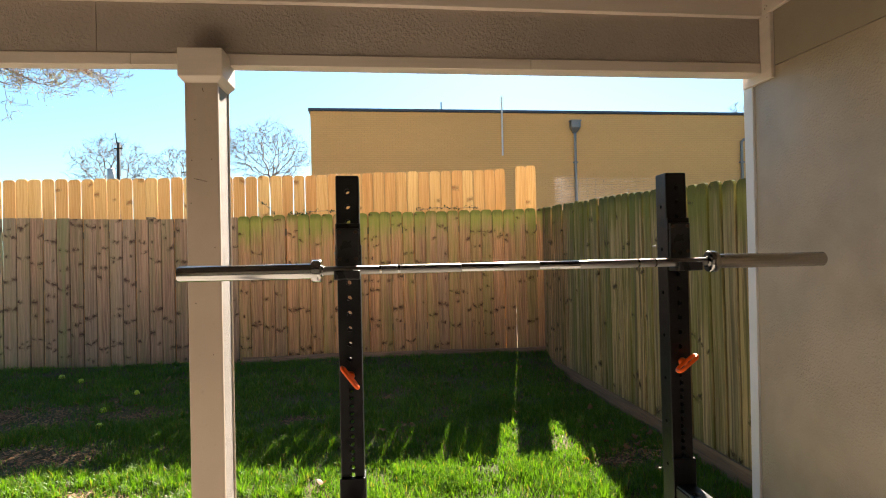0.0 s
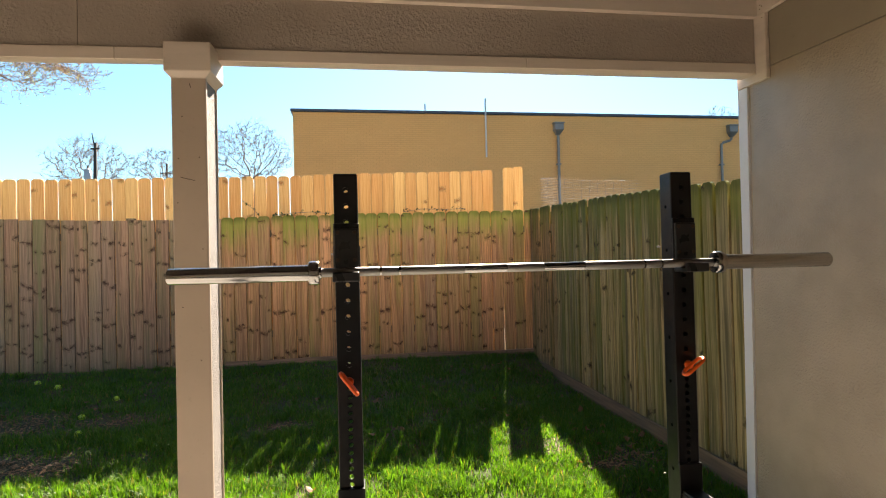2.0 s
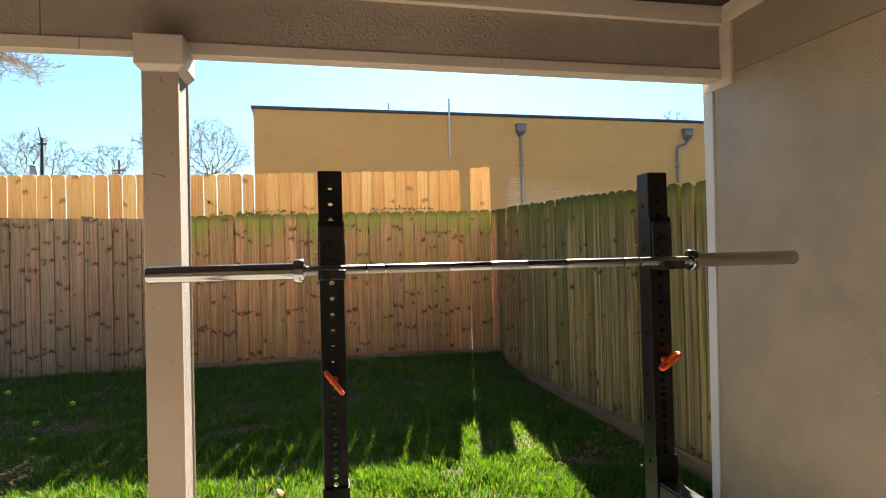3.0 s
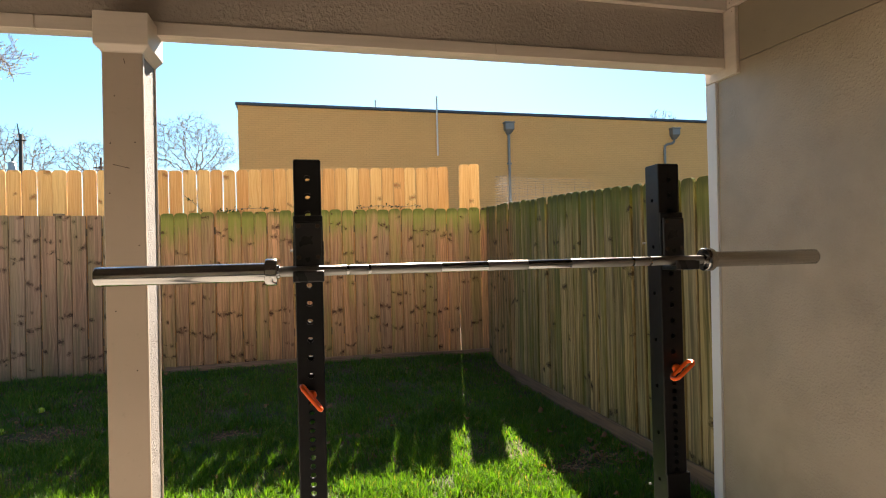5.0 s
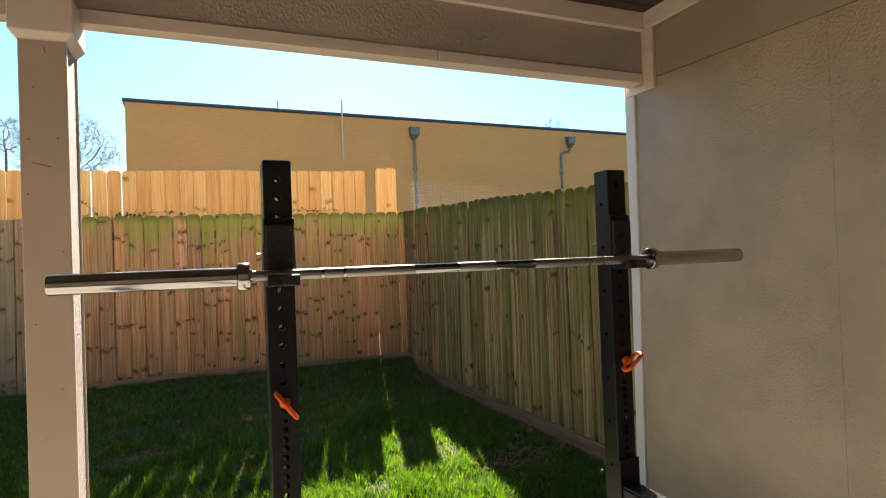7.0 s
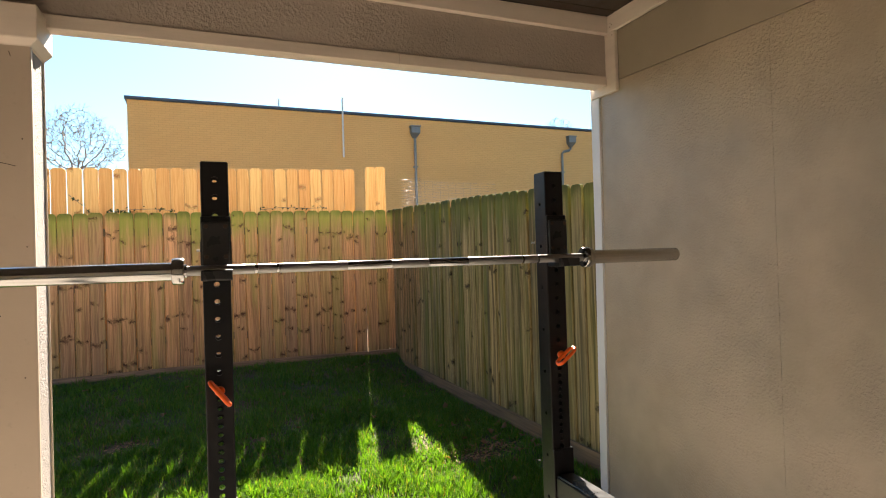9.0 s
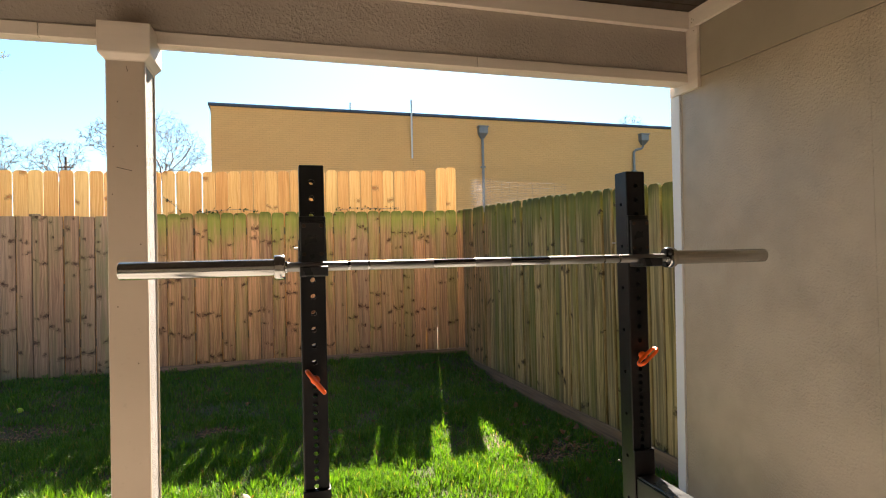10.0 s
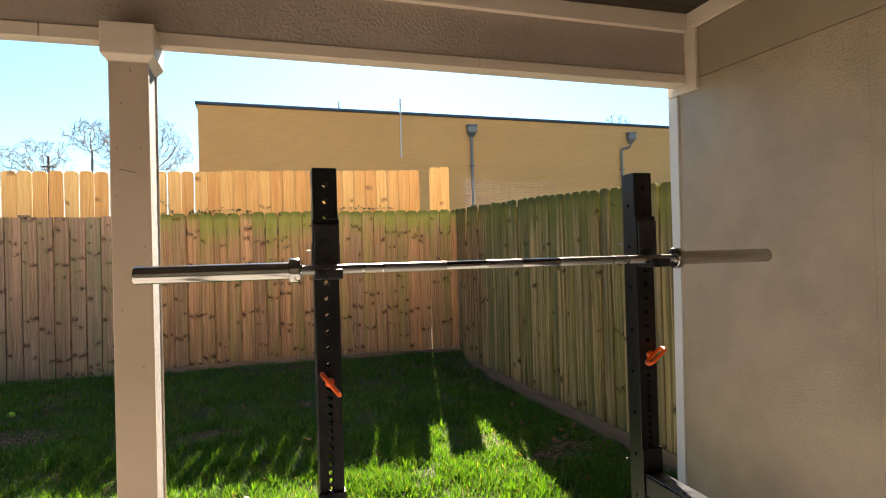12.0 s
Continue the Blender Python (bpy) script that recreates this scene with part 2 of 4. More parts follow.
ORANGE = steel("orange_pin_plastic", (0.86, 0.12, 0.015), 0.36, 0.0)
ZINC = steel("zinc_bolt_steel", (0.38, 0.35, 0.32), 0.4)
GALV = steel("galvanised_wire", (0.20, 0.20, 0.21), 0.7)
GUTTER = steel("grey_painted_downpipe", (0.16, 0.16, 0.165), 0.45, 0.3)
PALE_PIPE = steel("pale_grey_conduit", (0.50, 0.51, 0.53), 0.5, 0.3)
COPING = steel("dark_blue_metal_coping", (0.035, 0.045, 0.07), 0.5, 0.2)
POLE_WOOD = paint("dark_pole_wood", (0.045, 0.035, 0.03), 0.9, 0.15, 0.3, 60.0)
BARK = paint("grey_brown_bark", (0.18, 0.15, 0.14), 0.95, 0.15, 0.6, 40.0, 0.01)
TWIG = paint("brown_twig_bark", (0.21, 0.16, 0.14), 0.9, 0.12, 0.3, 60.0, 0.003)


def brick_paint():
    m, t, b = nodes_of("tan_painted_brick")
    co = t.nodes.new("ShaderNodeTexCoord")
    sep, comb = t.nodes.new("ShaderNodeSeparateXYZ"), t.nodes.new("ShaderNodeCombineXYZ")
    t.links.new(co.outputs["Object"], sep.inputs[0])
    t.links.new(sep.outputs[0], comb.inputs[0])
    t.links.new(sep.outputs[2], comb.inputs[1])
    br = add(t, "ShaderNodeTexBrick", Scale=1.0, Mortar_Size=0.006, Mortar_Smooth=0.3, Bias=0.0, Brick_Width=0.24, Row_Height=0.08)
    br.inputs["Color1"].default_value = (0.60, 0.335, 0.125, 1)
    br.inputs["Color2"].default_value = (0.575, 0.32, 0.118, 1)
    br.inputs["Mortar"].default_value = (0.47, 0.26, 0.095, 1)
    t.links.new(comb.outputs[0], br.inputs["Vector"])
    v = coords(t, (0.25, 1, 1.0))
    col = mixed(t, ramp(t, noise_of(t, v, 0.8, 5), 0.35, 0.7, 0, 0.3), br.outputs[0], (0.45, 0.25, 0.09))
    t.links.new(col, b.inputs["Base Color"])
    b.inputs["Roughness"].default_value = 0.75
    inv = t.nodes.new("ShaderNodeMath")
    inv.operation = "SUBTRACT"
    inv.inputs[0].default_value = 1.0
    t.links.new(br.outputs["Fac"], inv.inputs[1])
    bumped(t, b, inv.outputs[0], 0.8, 0.008)
    return m


BRICK = brick_paint()


def soil():
    m, t, b = nodes_of("lawn_soil")
    v = coords(t, (1, 1, 1))
    fine, slow = noise_of(t, v, 30.0, 6, 0.7), noise_of(t, v, 1.4, 4)
    c = mixed(t, ramp(t, fine, 0.35, 0.68), (0.06, 0.032, 0.015), (0.15, 0.085, 0.042))
    c = mixed(t, ramp(t, slow, 0.38, 0.58, 0.05, 0.7), c, (0.035, 0.055, 0.015))
    t.links.new(c, b.inputs["Base Color"])
    b.inputs["Roughness"].default_value = 0.95
    bumped(t, b, fine, 0.8, 0.02)
    return m


def leaf_like(name, dark, light, dry=None, through_light=0.45, rough=0.5):
    """Thin leaves or blades that let light through; each island differs a little."""
    m, t, b = nodes_of(name)
    g = t.nodes.new("ShaderNodeNewGeometry")
    col = mixed(t, g.outputs["Random Per Island"], dark, light)
    if dry:
        col = mixed(t, ramp(t, g.outputs["Random Per Island"], 0.93, 0.96), col, dry)
    slow = noise_of(t, coords(t, (1, 1, 1)), 2.2, 3)
    col = mixed(t, ramp(t, slow, 0.3, 0.7, 0.0, 0.35), col, tuple(c * 0.6 for c in dark))
    t.links.new(col, b.inputs["Base Color"])
    b.inputs["Roughness"].default_value = rough
    b.inputs["Specular IOR Level"].default_value = 0.3
    tr = t.nodes.new("ShaderNodeBsdfTranslucent")
    t.links.new(mixed(t, 1.0, col, (1.4, 1.6, 0.45), "MULTIPLY"), tr.inputs[0])
    mix = t.nodes.new("ShaderNodeMixShader")
    mix.inputs[0].default_value = through_light
    t.links.new(b.outputs[0], mix.inputs[1])
    t.links.new(tr.outputs[0], mix.inputs[2])
    t.links.new(mix.outputs[0], t.nodes["Material Output"].inputs[0])
    return m


SOIL = soil()
GRASS = leaf_like("lawn_grass", (0.046, 0.115, 0.018), (0.125, 0.235, 0.026), (0.26, 0.20, 0.07), 0.45, 0.45)
DRY_LEAF = leaf_like("dry_brown_leaf", (0.17, 0.085, 0.04), (0.34, 0.19, 0.10), None, 0.2, 0.6)
BUDS = leaf_like("yellow_green_bud_leaf", (0.18, 0.17, 0.11), (0.40, 0.36, 0.24), None, 0.2, 0.6)
VINE_LEAF = leaf_like("dark_vine_leaf", (0.02, 0.04, 0.012), (0.05, 0.075, 0.02), None, 0.3, 0.5)
FELT = paint("yellow_green_felt", (0.52, 0.68, 0.06), 0.95, 0.06, 0.5, 500.0, 0.001)


# ---- mesh helpers ----
def place_of(ob):
    p = Vector(ob.location)
    while ob.parent:
        ob = ob.parent
        p += Vector(ob.location)
    return p


def part(name, bm, material, parent, label="", smooth=False):
    """Links a bmesh in world places as one mesh object under a thing or part."""
    me = bpy.data.meshes.new(name)
    if parent is not None:
        bmesh.ops.translate(bm, verts=bm.verts, vec=-place_of(parent))
    if smooth:
        for f in bm.faces:
            f.smooth = True
    bm.to_mesh(me)
    bm.free()
    me.materials.append(material)
    ob = new(name, me)
    if parent is not None:
        ob.parent = parent
    if label:
        tagged(ob, label)
    return ob


def root(name, place, label, category, group="", kind=""):
    ob = new(name)
    ob.location = place
    return tagged(ob, label, category, group, kind)


def box(x0, x1, y0, y1, z0, z1, bevel=0.0, bm=None, segments=1):
    bm = bm or bmesh.new()
    vs = bmesh.ops.create_cube(bm, size=1)["verts"]
    for v in vs:
        v.co = ((x0 + x1) / 2 + v.co.x * (x1 - x0), (y0 + y1) / 2 + v.co.y * (y1 - y0), (z0 + z1) / 2 + v.co.z * (z1 - z0))
    if bevel:
        es = list({e for v in vs for e in v.link_edges})
        bmesh.ops.bevel(bm, geom=es, offset=bevel, segments=segments, affect="EDGES", profile=0.5)
    return bm


def rod(a, b, r0, r1=None, sides=12, bm=None, caps=True):
    bm = bm or bmesh.new()
    a, b = Vector(a), Vector(b)
    r1 = r0 if r1 is None else r1
    m = Matrix.Translation((a + b) / 2) @ (b - a).to_track_quat("Z", "Y").to_matrix().to_4x4()
    bmesh.ops.create_cone(bm, cap_ends=caps, segments=sides, radius1=r0, radius2=r1, depth=(b - a).length, matrix=m)
    return bm


def lathe_x(profile, cx, cy, cz, sides=28, bm=None):
    """Turned solid along x; profile rows: x from cx, radius."""
    bm = bm or bmesh.new()
    rings = []
    for dx, r in profile:
        rings.append([bm.verts.new((cx + dx, cy + r * math.cos(2 * math.pi * i / sides), cz + r * math.sin(2 * math.pi * i / sides))) for i in range(sides)])
    for p, q in zip(rings, rings[1:]):
        for i in range(sides):
            bm.faces.new((p[i], p[(i + 1) % sides], q[(i + 1) % sides], q[i]))
    bm.faces.new(rings[0][::-1])
    bm.faces.new(rings[-1])
    bmesh.ops.recalc_face_normals(bm, faces=bm.faces)
    return bm


def tube_path(points, radius, sides=8, closed=False, bm=None):
    bm = bm or bmesh.new()
    pts = [Vector(p) for p in points]
    n = len(pts)
    rings = []
    up = Vector((0.31, 0.2, 0.93)).normalized()
    for i, p in enumerate(pts):
        a = pts[(i - 1) % n] if closed or i else p
        b = pts[(i + 1) % n] if closed or i < n - 1 else p
        d = (b - a).normalized()
        u = d.cross(up).normalized()
        w = u.cross(d)
        rings.append([bm.verts.new(p + radius * (math.cos(2 * math.pi * k / sides) * u + math.sin(2 * math.pi * k / sides) * w)) for k in range(sides)])
    for i in range(n if closed else n - 1):
        p, q = rings[i], rings[(i + 1) % n]
        for k in range(sides):
            bm.faces.new((p[k], p[(k + 1) % sides], q[(k + 1) % sides], q[k]))
    if not closed:
        bm.faces.new(rings[0][::-1])
        bm.faces.new(rings[-1])
    bmesh.ops.recalc_face_normals(bm, faces=bm.faces)
    return bm


def drilled_sheet(bm, origin, across, inward, width, z0, z1, holes, radius, depth=0.005):
    """One face of a square tube, with round holes that go depth inward."""
    o, a, n = Vector(origin), Vector(across), Vector(inward)

    def at(u, z, d=0.0):
        return bm.verts.new(o + a * u + Vector((0, 0, z)) + n * d)

    def quad(za, zb):
        if zb - za > 1e-5:
            bm.faces.new([at(-width / 2, za), at(width / 2, za), at(width / 2, zb), at(-width / 2, zb)])
    low = z0
    half = width / 2
    for i, z in enumerate(holes):
        gap = min([abs(z - h) for h in holes if h != z] + [0.06]) / 2
        gap = min(gap, z - z0, z1 - z)
        quad(low, z - gap)
        corner = math.atan2(gap, half)
        angles = sorted([2 * math.pi * k / 14 for k in range(14)] + [corner, math.pi - corner, math.pi + corner, 2 * math.pi - corner])
        rim, edge, inner = [], [], []
        for g in angles:
            c, s = math.cos(g), math.sin(g)
            k = min(half / abs(c) if abs(c) > 1e-6 else 9e9, gap / abs(s) if abs(s) > 1e-6 else 9e9)
            rim.append(at(radius * c, z + radius * s))
            inner.append(at(radius * c, z + radius * s, depth))
            edge.append(at(k * c, z + k * s))
        for j in range(len(angles)):
            k = (j + 1) % len(angles)
            bm.faces.new((rim[j], edge[j], edge[k], rim[k]))
            bm.faces.new((inner[j], rim[j], rim[k], inner[k]))
        low = z + gap
    quad(low, z1)


def ground_z(x, y):
    """Height of the lawn: a gentle rise from the patio to the back fence."""
    z = float(np.interp(y, (2.6, 2.9, 3.7, 4.6, 6.0, 7.1, 8.0), (-0.12, -0.03, 0.06, 0.14, 0.205, 0.275, 0.30)))
    z += 0.004 * (2.5 - min(max(x, -6), 3)) * min(max((y - 3) / 4, 0), 1)
    near = min(max((y - 2.7) / 0.5, 0), 1) * (1 if y < 12 else 0)
    if 2.0 < x < 4 and 2.7 < y < 7.4:
        # worn lower and level along the side fence
        w = min((x - 2.0) / 0.85, 1)
        w *= w * (3 - 2 * w) * min((y - 2.7) / 0.2, 1)
        z += w * (float(np.interp(y, (2.9, 4.2, 5.0, 6.2, 6.75, 7.1), (0.125, 0.115, 0.105, 0.125, 0.20, 0.28))) - z)
    return z + near * 0.025 * noise.noise(Vector((x * 0.9, y * 0.9, 3.1)))


# ---- ground ----
xs = sorted({round(v, 3) for v in np.concatenate([np.arange(-8, 4.01, 0.15), np.linspace(-40, 40, 21), (-900, -300, -120, 120, 300, 900)])})
ys = sorted({round(v, 3) for v in np.concatenate([np.arange(2.4, 8.4, 0.15), np.linspace(8.6, 60, 14), (-900, -200, -40, -10, -3, 120, 300, 1200)])})
gv = [(x, y, ground_z(x, y)) for y in ys for x in xs]
gf = [(j * len(xs) + i, j * len(xs) + i + 1, (j + 1) * len(xs) + i + 1, (j + 1) * len(xs) + i) for j in range(len(ys) - 1) for i in range(len(xs) - 1)]
me = bpy.data.meshes.new("ground")
me.from_pydata(gv, [], gf)
me.materials.append(SOIL)
me.polygons.foreach_set("use_smooth", [True] * len(me.polygons))
tagged(new("ground", me), "brown soil under the shaded back lawn", "ground", kind="structure")

# patio slab
tagged(part("floor", box(-4.3, 3.1, -2.2, 2.86, -0.13, 0.0, 0.008), CONCRETE, None), "pale grey concrete patio slab", "floor", kind="structure")

# ---- house walls and porch roof ----
WALL_X = 2.91
wall = tagged(part("wall_right", box(WALL_X + 0.012, 3.12, -2.2, 2.824, -0.1, 2.95), TAN_SMOOTH, None), "tan painted panel siding wall beside the patio", "wall", kind="structure")
SEAM_Z, GAP = 2.519, 0.002


def settled(bm):
    """The old wall has settled: its seam falls away from the yard and its end leans out a little."""
    for v in bm.verts:
        if 2.48 < v.co.z < 2.6:
            v.co.z += 0.03 * (v.co.y - 2.6)
        if v.co.y > 2.7:
            v.co.y += 0.016 * (2.45 - v.co.z)
    return bm


for y0, y1 in ((1.6203, 2.751), (0.4003, 1.6197), (-0.8197, 0.3997), (-2.2, -0.8203)):
    part("panel", settled(box(WALL_X, WALL_X + 0.0118, y0, y1, 0.01, SEAM_Z - GAP, 0.0006)), TAN, wall, "tan embossed siding panel")
for y0, y1 in ((0.405, 2.66), (-2.2, 0.40)):
    part("panel", settled(box(WALL_X, WALL_X + 0.0118, y0, y1, SEAM_Z + GAP, 2.80, 0.002)), TAN_SMOOTH, wall, "smooth tan frieze panel")
# out of view; height and width chosen to bounce sun onto the back fence
tagged(part("wall_back", box(-6.5, 9.0, -2.6, -2.2, -0.1, 6.4), HOUSE, None), "plain pale house wall behind the patio, enlarged to bounce sunlight", "wall", kind="structure")
tagged(part("wall_left", box(-4.5, -4.3, -2.4, 2.78, -0.1, 2.95), TAN, None), "plain tan wall at the end of the patio", "wall", kind="structure")

bm = box(-4.5, 3.12, -2.4, 3.1, 2.915, 2.95)
for i in range(36):
    y = -2.2 + i * 0.14
    if y < 2.58:
        box(-4.3, 2.885, y, y + 0.134, 2.901, 2.9155, 0.003, bm)
tagged(part("ceiling", bm, DARK_CEILING, None), "dark brown boarded porch ceiling", "ceiling", kind="structure")
tagged(part("roof", box(-4.8, 3.4, -2.6, 3.14, 2.951, 3.06, 0.01), ROOFING, None), "grey-brown shingled porch roof", "roof", kind="structure")

# trims on the wall: upright corner board, frieze along the ceiling, outside corner board
trim = root("trim", (2.9, 2.62, 2.5), "cream painted trim boards where beam meets wall", "trim", kind="structure")
part("upright_board", box(2.886, WALL_X - 0.0005, 2.580, 2.664, 2.455, 2.802, 0.003), CREAM, trim)
part("lower_board", box(2.888, 2.921, 2.6645, 2.823, 2.457, 2.9, 0.001), CREAM, trim)
part("frieze_board", box(2.886, WALL_X - 0.0005, -2.2, 2.6635, 2.804, 2.9, 0.001), CREAM, trim)
part("corner_board", settled(box(2.897, 2.921, 2.754, 2.823, 0.0, 2.4565, 0.002)), WHITE_TRIM, trim, "pale painted outside corner board")
part("corner_return", box(2.898, 3.12, 2.8265, 2.838, 0.0, 2.95, 0.003), WHITE_TRIM, trim)
for y, z in ((2.60, 2.84), (2.615, 2.83), (2.612, 2.85), (2.30, 2.86), (2.60, 2.78)):
    part("nail_head", rod((2.8852, y, z), (2.888, y, z), 0.0035, sides=8), RAIL_WOOD, trim)

# ---- porch beam ----
beam = root("porch_beam", (0, 2.7, 2.5), "tan porch beam with embossed face and cream trim strips", "beam", kind="structure")


def hung(bm):
    """The beam has crept down at the wall: its foot falls towards that end, and its top strip rises away from it."""
    for v in bm.verts:
        low = min(max(v.co.x / 2.885, 0), 1)
        if v.co.y > 2.76 and v.co.z < 2.6:
            v.co.y -= 0.037 * (1 - low)
        if v.co.z < 2.56:
            v.co.z -= 0.015 * low
        elif v.co.z < 2.6:
            v.co.z -= 0.020 * low
        elif v.co.z < 2.82:
            v.co.z += 0.026 * min(1.25 * (1 - low), 1)
    return bm


def board(x0, x1, y0, y1, z0, z1, bevel=0.0):
    """A long board in stretches, so that it can bend."""
    bm = box(x0, x1, y0, y1, z0, z1, bevel)
    for k in range(1, 12):
        cut = x0 + (x1 - x0) * k / 12
        bmesh.ops.bisect_plane(bm, geom=bm.verts[:] + bm.edges[:] + bm.faces[:], plane_co=(cut, 0, 0), plane_no=(1, 0, 0))
    return hung(bm)


for x0, x1 in ((-4.28, -2.952), (-2.95, -0.512), (-0.51, 2.885)):
    part("face_board", board(x0, x1, 2.664, 2.69, 2.576, 2.797, 0.002), TAN_BEAM, beam)
part("core", box(-4.28, 2.885, 2.69, 2.745, 2.543, 2.9), TAN_SMOOTH, beam)
part("top_strip", board(-4.28, 2.885, 2.634, 2.6895, 2.7975, 2.9, 0.003), CREAM, beam, "cream strip along the top of the beam")
for x0, x1 in ((-4.28, -0.3515), (-0.35, 1.62), (1.6212, 2.885)):
    part("bottom_strip", board(x0, x1, 2.657, 2.6895, 2.516, 2.5755, 0.003), CREAM, beam, "cream strip along the foot of the beam")
part("soffit_board", board(-4.28, 2.885, 2.690, 2.772, 2.517, 2.5425, 0.002), CREAM, beam)
part("outer_board", box(-4.28, 2.885, 2.7455, 2.772, 2.543, 2.9, 0.003), CREAM, beam)

# ---- porch column ----
column = root("porch_column", (0.01, 2.635, 0.0), "square cream porch column with flared cap and stucco sides", "column", kind="structure")
part("front_board", box(-0.066, 0.086, 2.54, 2.562, 0.0, 2.42, 0.004), COLUMN_FRONT, column)
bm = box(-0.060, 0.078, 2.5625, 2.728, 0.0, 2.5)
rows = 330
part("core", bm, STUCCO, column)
grid_y, grid_z = np.linspace(2.5625, 2.728, 24), np.linspace(0.0, 2.40, rows)
bm = bmesh.new()
sheet = [[bm.verts.new((0.0795 + 0.0022 * max(noise.noise(Vector((0, b * 105, c * 105))), -0.15) + 0.0012 * noise.noise(Vector((5, b * 260, c * 260))), b, c)) for b in grid_y] for c in grid_z]
for lower, upper in zip(sheet, sheet[1:]):
    for k in range(len(lower) - 1):
        bm.faces.new((lower[k], lower[k + 1], upper[k + 1], upper[k]))
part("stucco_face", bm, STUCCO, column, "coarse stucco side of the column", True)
part("back_board", box(-0.066, 0.086, 2.7285, 2.74, 0.0, 2.42, 0.004), COLUMN_FRONT, column)
bm = bmesh.new()
levels = [(0.0, 2.392), (0.0, 2.396), (0.026, 2.424), (0.026, 2.556)]
rings = []
for d, z in levels:
    rings.append([bm.verts.new(c) for c in ((-0.066 - d, 2.5385 - d * 0.6, z), (0.086 + d, 2.5385 - d * 0.6, z), (0.086 + d, 2.742 + d * 0.4, z), (-0.066 - d, 2.742 + d * 0.4, z))])
for p, q in zip(rings, rings[1:]):
    for i in range(4):
        bm.faces.new((p[i], p[(i + 1) % 4], q[(i + 1) % 4], q[i]))
bm.faces.new(rings[0][::-1])
bm.faces.new(rings[-1])
bmesh.ops.bevel(bm, geom=list(bm.edges), offset=0.003, segments=1, affect="EDGES")
part("cap", bm, CREAM, column, "cream flared wooden cap")
for a, b in (((-0.03, 1.945), (0.03, 1.93)), ((0.015, 2.37), (0.02, 2.35))):
    part("scratch", rod((a[0], 2.5395, a[1]), (b[0], 2.5395, b[1]), 0.0012, sides=5), POLE_WOOD, column, "dark scratch in the paint")

for x, z in ((-0.038, 2.03), (0.052, 2.035), (-0.02, 2.22), (-0.044, 1.83), (0.06, 1.62), (-0.03, 1.36), (0.045, 1.12)):
    part("nail_head", rod((x, 2.5385, z), (x, 2.541, z), 0.0026, sides=8), POLE_WOOD, column)


# ---- weight stand ----
def upright(x):
    """A 3-inch square post with small holes in front and wider spaced ones in the side; x is its middle."""
    w, y0, top = 0.0762, 1.69, 1.829
    front = sorted([1.779 - 0.0508 * i for i in range(13)] + [1.1694 - 0.0254 * i for i in range(1, 18)] + [0.7376 - 0.0508 * i for i in range(1, 9)])
    side = sorted(0.80 + 0.1524 * i for i in range(-4, 7))
    bm = bmesh.new()
    r = 0.0085
    drilled_sheet(bm, (x, y0, 0), (1, 0, 0), (0, 1, 0), w - 0.008, 0.006, top, front, r)
    drilled_sheet(bm, (x, y0 + w, 0), (1, 0, 0), (0, -1, 0), w - 0.008, 0.006, top, front, r)
    drilled_sheet(bm, (x - w / 2, y0 + w / 2, 0), (0, 1, 0), (1, 0, 0), w - 0.008, 0.006, top, side, 0.007)
    drilled_sheet(bm, (x + w / 2, y0 + w / 2, 0), (0, 1, 0), (-1, 0, 0), w - 0.008, 0.006, top, side, 0.007)
    for sx in (-1, 1):
        for sy in (-1, 1):
            c = (x + sx * (w / 2 - 0.004), y0 + w / 2 + sy * (w / 2 - 0.004))
            pts = [(c[0] + sx * 0.004 * math.sin(a), c[1] + sy * 0.004 * math.cos(a)) for a in (0, 0.52, 1.05, 1.571)]
            for p, q in zip(pts, pts[1:]):
                bm.faces.new([bm.verts.new((*p, 0.006)), bm.verts.new((*q, 0.006)), bm.verts.new((*q, top)), bm.verts.new((*p, top))])
    bmesh.ops.remove_doubles(bm, verts=bm.verts, dist=0.00005)
    bmesh.ops.recalc_face_normals(bm, faces=bm.faces)
    return bm


def stand(x):
    s = root("squat_stand_post", (x, 1.73, 0.0), "black powder-coated steel squat stand post with drilled holes", "squat stand", "posts of the squat stand")
    part("upright", upright(x), BLACK, s)
    part("top_cap", box(x - 0.036, x + 0.036, 1.692, 1.764, 1.8292, 1.832, 0.001), BLACK_PLASTIC, s)
    part("foot", box(x - 0.038, x + 0.038, 1.35, 2.3, 0.0, 0.006), BLACK, s)
    # spotter arm bracket and arm towards the patio
    arm = part("spotter_arm", box(x - 0.036, x + 0.036, 1.08, 1.6785, 0.665, 0.735, 0.004, None, 2), BLACK, s, "black steel spotter arm")
    part("arm_liner", box(x - 0.033, x + 0.033, 1.09, 1.678, 0.7355, 0.742, 0.002), BLACK_PLASTIC, arm, "black plastic liner on the arm")
    part("arm_plate", box(x - 0.042, x + 0.042, 1.679, 1.6895, 0.62, 0.83, 0.002), BLACK, arm)
    for sx in (1,):
        part("arm_cheek", box(x + sx * 0.0385 - (0.004 if sx < 0 else 0), x + sx * 0.0385 + (0.004 if sx > 0 else 0), 1.6897, 1.76, 0.62, 0.83, 0.001), BLACK, arm)
    if x > 1:
        part("arm_bolt", rod((x - 0.05, 1.772, 0.768), (x - 0.043, 1.772, 0.768), 0.0035, sides=10), ZINC, arm, "zinc bolt end")
    return s


